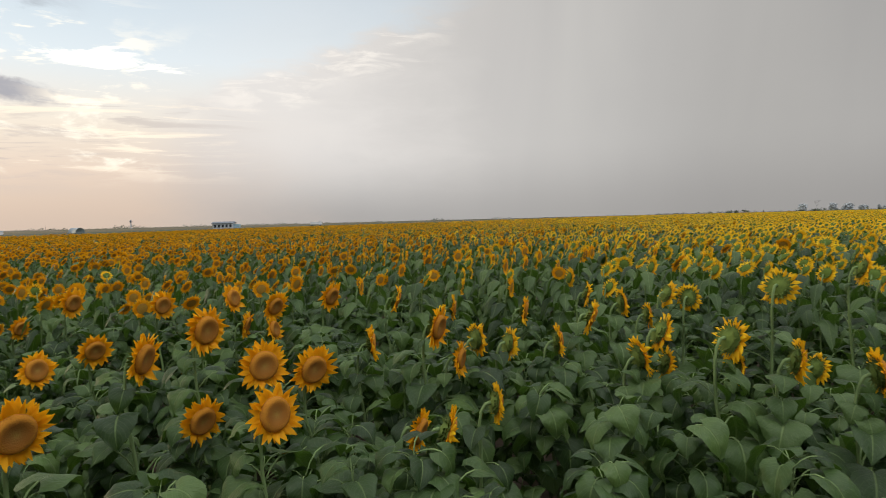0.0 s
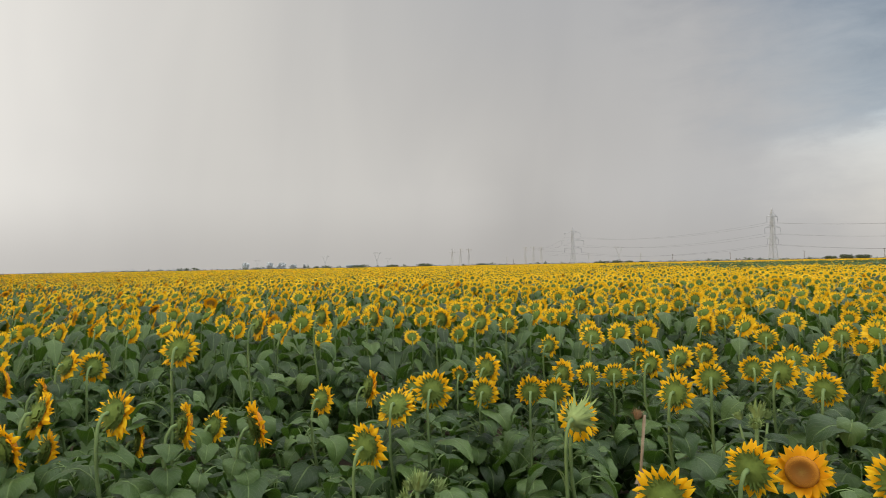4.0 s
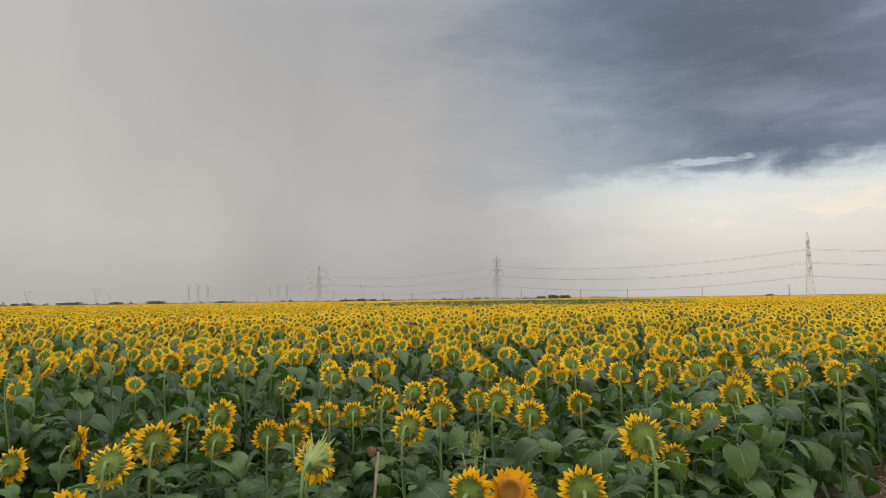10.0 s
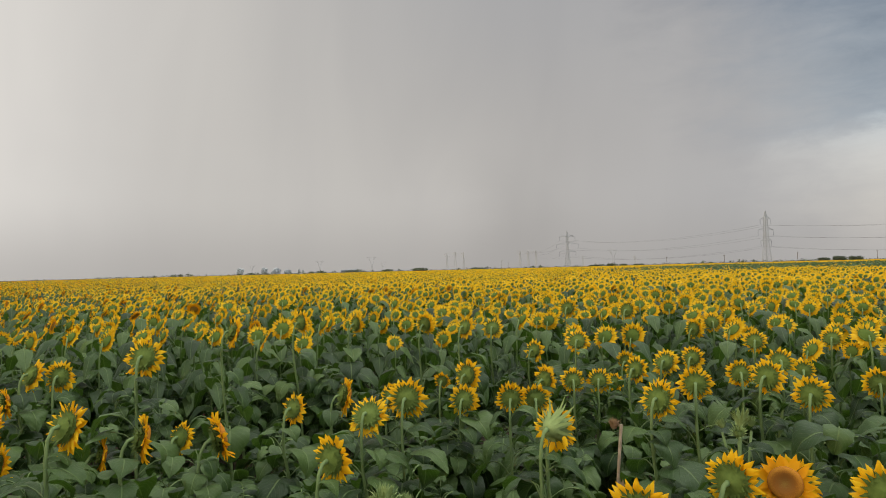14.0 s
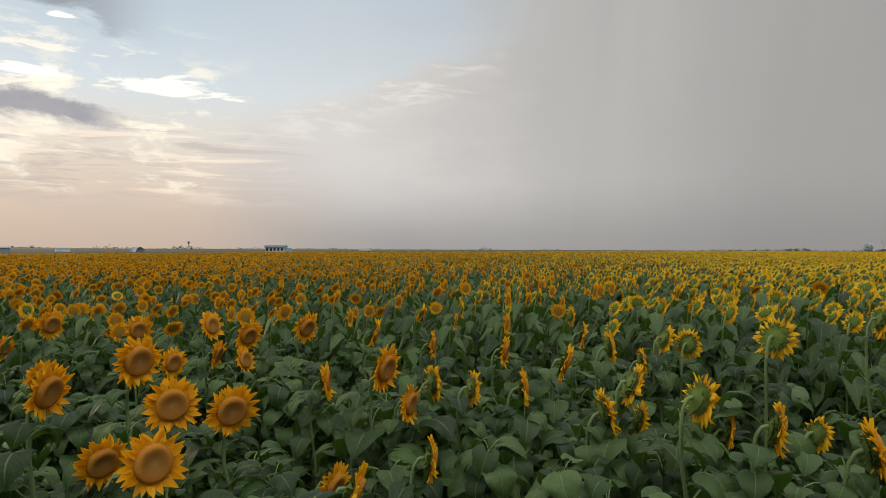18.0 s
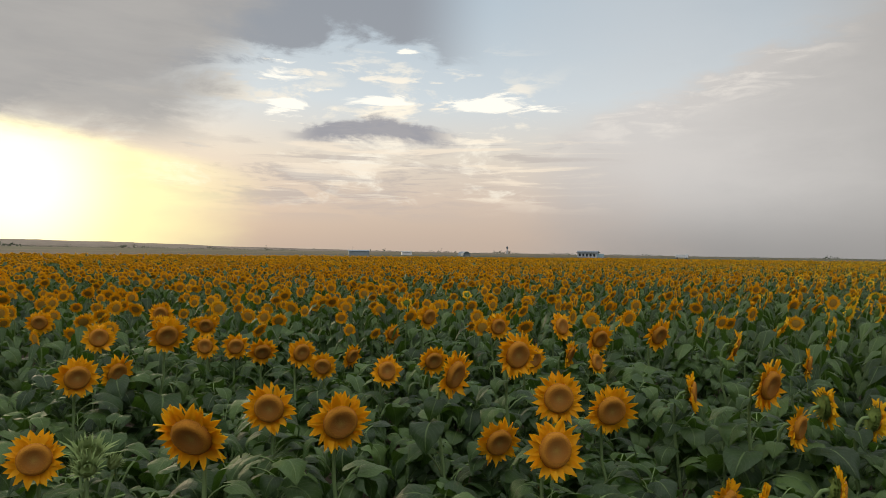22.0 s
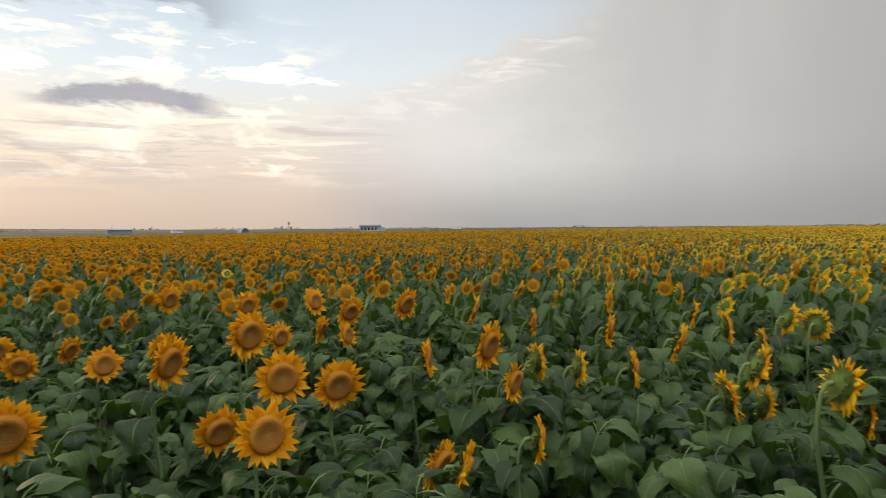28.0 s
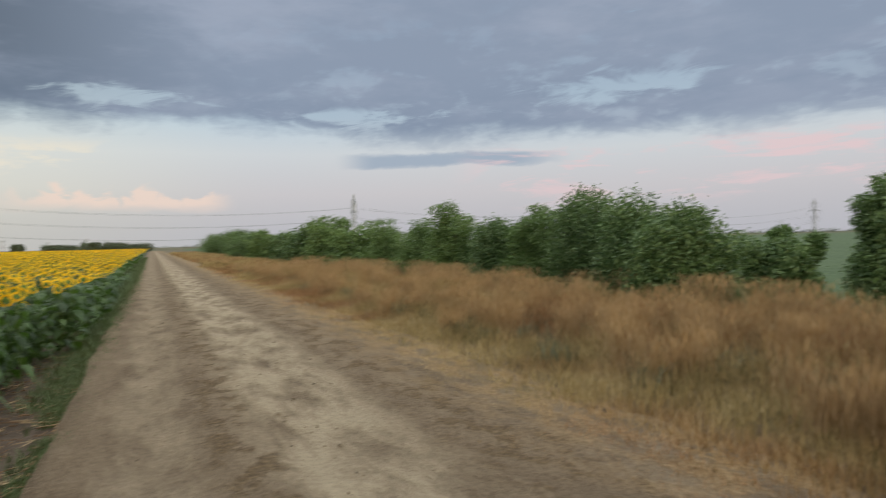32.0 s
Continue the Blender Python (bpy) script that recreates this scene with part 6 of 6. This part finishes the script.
def delta_tower(x, y, h, turn):
    """A far V-shaped tower with a level top beam."""
    ob = new("pylon")
    ob.matrix_world = pose(x, y, -0.1, 0, 0, turn)
    bm = bmesh.new()
    for s in (-1, 1):
        for t in (-1, 1):
            beam(bm, (s * 3.5, t * 2.5, 0), (s * 0.9, t * 0.7, h * 0.42), 0.3)
            beam(bm, (s * 0.9, t * 0.7, h * 0.42), (s * 7.5, t * 0.7, h * 0.9), 0.28)
            beam(bm, (s * 0.3, t * 0.7, h * 0.46), (s * 5.5, t * 0.7, h * 0.9), 0.2)
        for k in range(5):
            a, b = Vector((s * 0.9, 0, h * 0.42)), Vector((s * 7.5, 0, h * 0.9))
            beam(bm, a.lerp(b, k / 5) + Vector((0, 0.7, 0)), a.lerp(b, (k + 1) / 5) - Vector((0, 0.7, 0)), 0.14)
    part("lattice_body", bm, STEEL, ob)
    bm = bmesh.new()
    for t in (-0.7, 0.7):
        for z in (0.9, 0.95):
            beam(bm, (-13, 0, h * 0.92), (-7, t, h * z), 0.22)
            beam(bm, (-7, t, h * z), (7, t, h * z), 0.25)
            beam(bm, (7, t, h * z), (13, 0, h * 0.92), 0.22)
    for s in (-8, 8):
        beam(bm, (s, 0, h * 0.95), (s, 0, h * 1.0), 0.2)
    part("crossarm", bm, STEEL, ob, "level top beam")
    return tagged(ob, "far V-shaped steel tower with a level beam", "pylon", "V-shaped towers on the horizon")


for az, d in ((73.9, 1550), (78.5, 1900), (72.9, 2600), (84.3, 2600), (52.4, 1450)):
    delta_tower(*polar(az, d), 38, az + 8)


def wood_pole(x, y, h=8.0):
    ob = new("utility_pole")
    ob.location = (x, y, -0.2)
    bm = bmesh.new()
    beam(bm, (0, 0, 0), (0, 0, h), 0.20, 8, 0.14)
    part("pole", bm, WOODPOLE, ob)
    bm = bmesh.new()
    block(bm, -0.9, -0.08, h - 0.7, 0.9, 0.08, h - 0.52, 0.01)
    part("crossarm", bm, WOODPOLE, ob)
    for s in (-0.75, 0, 0.75):
        bm = bmesh.new()
        beam(bm, (s, 0, h - 0.52), (s, 0, h - 0.25), 0.07, 6, 0.04)
        part("insulator", bm, GLASSY, ob)
    return tagged(ob, "weathered wooden utility pole with a short arm", "utility pole", "poles beyond the field")


for az, d in ((48.0, 560), (43.5, 540), (38.2, 520), (33.0, 500), (29.0, 480), (23.0, 470), (16.6, 450), (10.0, 430), (4.6, 420), (61.6, 700), (155.0, 900), (147.0, 1000), (162.5, 950)):
    wood_pole(*polar(az, d))


# ------------------------------------------------------------------ buildings and vehicles on the plain
def barn():
    ob = new("barn")
    x, y = polar(133.8, 400)
    ob.matrix_world = pose(x, y, 0, 0, 0, 133.8 - 12)
    bm = bmesh.new()
    block(bm, -7.2, -3, 0, 4.6, 3, 3.0)
    part("wall", bm, WALLPAINT, ob, "weathered pale wall")
    bm = bmesh.new()
    for s in (-1, 1):
        vs = [bm.verts.new(p) for p in ((-7.8, s * 3.6, 2.95), (5.2, s * 3.6, 2.95), (5.2, 0, 3.9), (-7.8, 0, 3.9), (-7.8, s * 3.6, 3.15), (5.2, s * 3.6, 3.15), (5.2, 0, 4.1), (-7.8, 0, 4.1))]
        for q in ((0, 1, 2, 3), (4, 5, 6, 7), (0, 1, 5, 4), (1, 2, 6, 5), (2, 3, 7, 6), (3, 0, 4, 7)):
            bm.faces.new([vs[i] for i in q])
    bmesh.ops.recalc_face_normals(bm, faces=bm.faces)
    part("roof", bm, TIN, ob, "dark tin roof")
    for k in range(5):
        for s in (-1, 1):
            bm = bmesh.new()
            block(bm, -6.4 + k * 2.2, s * 3.0 - 0.05, 0.6, -5.1 + k * 2.2, s * 3.0 + 0.05, 2.3, 0.02)
            part("window", bm, DARKGLASS, ob, "dark window opening")
    bm = bmesh.new()
    block(bm, 4.6, -2.4, 0, 8.0, 2.4, 2.4, 0.05)
    part("annex", bm, BLUETIN, ob, "low blue-grey annex")
    tagged(ob, "long pale barn with a dark roof on the plain", "barn")


def shed(az, d, w, h, mat, label):
    ob = new("shed")
    x, y = polar(az, d)
    ob.matrix_world = pose(x, y, 0, 0, 0, az + 6)
    bm = bmesh.new()
    block(bm, -w / 2, -2, 0, w / 2, 2, h * 0.8)
    part("wall", bm, mat, ob)
    bm = bmesh.new()
    vs = [bm.verts.new(p) for p in ((-w / 2 - 0.3, -2.3, h * 0.8), (w / 2 + 0.3, -2.3, h * 0.8), (w / 2 + 0.3, 2.3, h * 0.8), (-w / 2 - 0.3, 2.3, h * 0.8), (-w / 2 - 0.3, 0, h), (w / 2 + 0.3, 0, h))]
    for q in ((0, 1, 5, 4), (2, 3, 4, 5), (0, 4, 3), (1, 2, 5), (0, 3, 2, 1)):
        bm.faces.new([vs[i] for i in q])
    part("roof", bm, GREYTIN, ob)
    for k in range(3):
        bm = bmesh.new()
        block(bm, -w * 0.36 + k * w * 0.28, 1.96, h * 0.2, -w * 0.36 + k * w * 0.28 + w * 0.14, 2.06, h * 0.62, 0.02)
        part("window", bm, WHITE, ob, "pale panel")
    tagged(ob, label, "shed")


def truck(az, d, label):
    ob = new("truck")
    x, y = polar(az, d)
    ob.matrix_world = pose(x, y, 0, 0, 0, az)
    bm = bmesh.new()
    block(bm, -3.8, -1.1, 0.9, 1.6, 1.1, 2.6, 0.08)
    part("box_body", bm, WHITE, ob)
    bm = bmesh.new()
    block(bm, 1.75, -1.05, 0.6, 3.6, 1.05, 2.9, 0.2)
    part("cab", bm, WHITE, ob)
    bm = bmesh.new()
    block(bm, 2.9, -0.95, 1.7, 3.64, 0.95, 2.5, 0.06)
    part("windscreen", bm, DARKGLASS, ob, "dark windscreen")
    for wx in (-2.8, 2.6):
        for s in (-1, 1):
            bm = bmesh.new()
            beam(bm, (wx, s * 0.8, 0.48), (wx, s * 1.1, 0.48), 0.48, 14)
            part("wheel", bm, RUBBER, ob)
    tagged(ob, label, "truck")


def rounded_shelter(az, d):
    ob = new("tunnel_shed")
    x, y = polar(az, d)
    ob.matrix_world = pose(x, y, 0, 0, 0, az + 30)
    n, w, l, h = 10, 2.2, 3.0, 2.4
    verts = [(w * math.cos(math.pi * k / n), s * l, h * math.sin(math.pi * k / n)) for s in (-1, 1) for k in range(n + 1)]
    faces = [(k, k + 1, n + 2 + k, n + 1 + k) for k in range(n)] + [tuple(range(n + 1)), tuple(range(2 * n + 1, n, -1))]
    part("cover", raw("cover", verts, faces, GREYTIN), None, ob)
    bm = bmesh.new()
    block(bm, -0.9, l - 0.02, 0, 0.9, l + 0.06, 1.9, 0.02)
    part("door", bm, WHITE, ob)
    tagged(ob, "small rounded pale shelter on the plain", "shed")


def water_tower(az, d):
    ob = new("water_tower")
    x, y = polar(az, d)
    ob.location = (x, y, 0)
    bm = bmesh.new()
    beam(bm, (0, 0, 0), (0, 0, 12), 1.6, 10, 1.3)
    part("shaft", bm, WALLPAINT, ob)
    bm = bmesh.new()
    beam(bm, (0, 0, 12), (0, 0, 16), 1.4, 12, 2.6)
    beam(bm, (0, 0, 16), (0, 0, 19), 2.6, 12, 0.3)
    part("tank", bm, TIN, ob, "dark tank")
    tagged(ob, "slender dark water tower on the horizon", "tower")


barn()
shed(154.5, 300, 9.5, 2.3, GREYTIN, "low blue-grey shed beyond the sunflowers")
shed(150.2, 380, 6.0, 2.0, WHITE, "small white huts beyond the sunflowers")
shed(75.9, 1300, 34, 6.5, TIN, "long dark hall on the horizon")
truck(126.2, 420, "white truck parked on the plain")
rounded_shelter(145.0, 330)
water_tower(141.1, 1500)
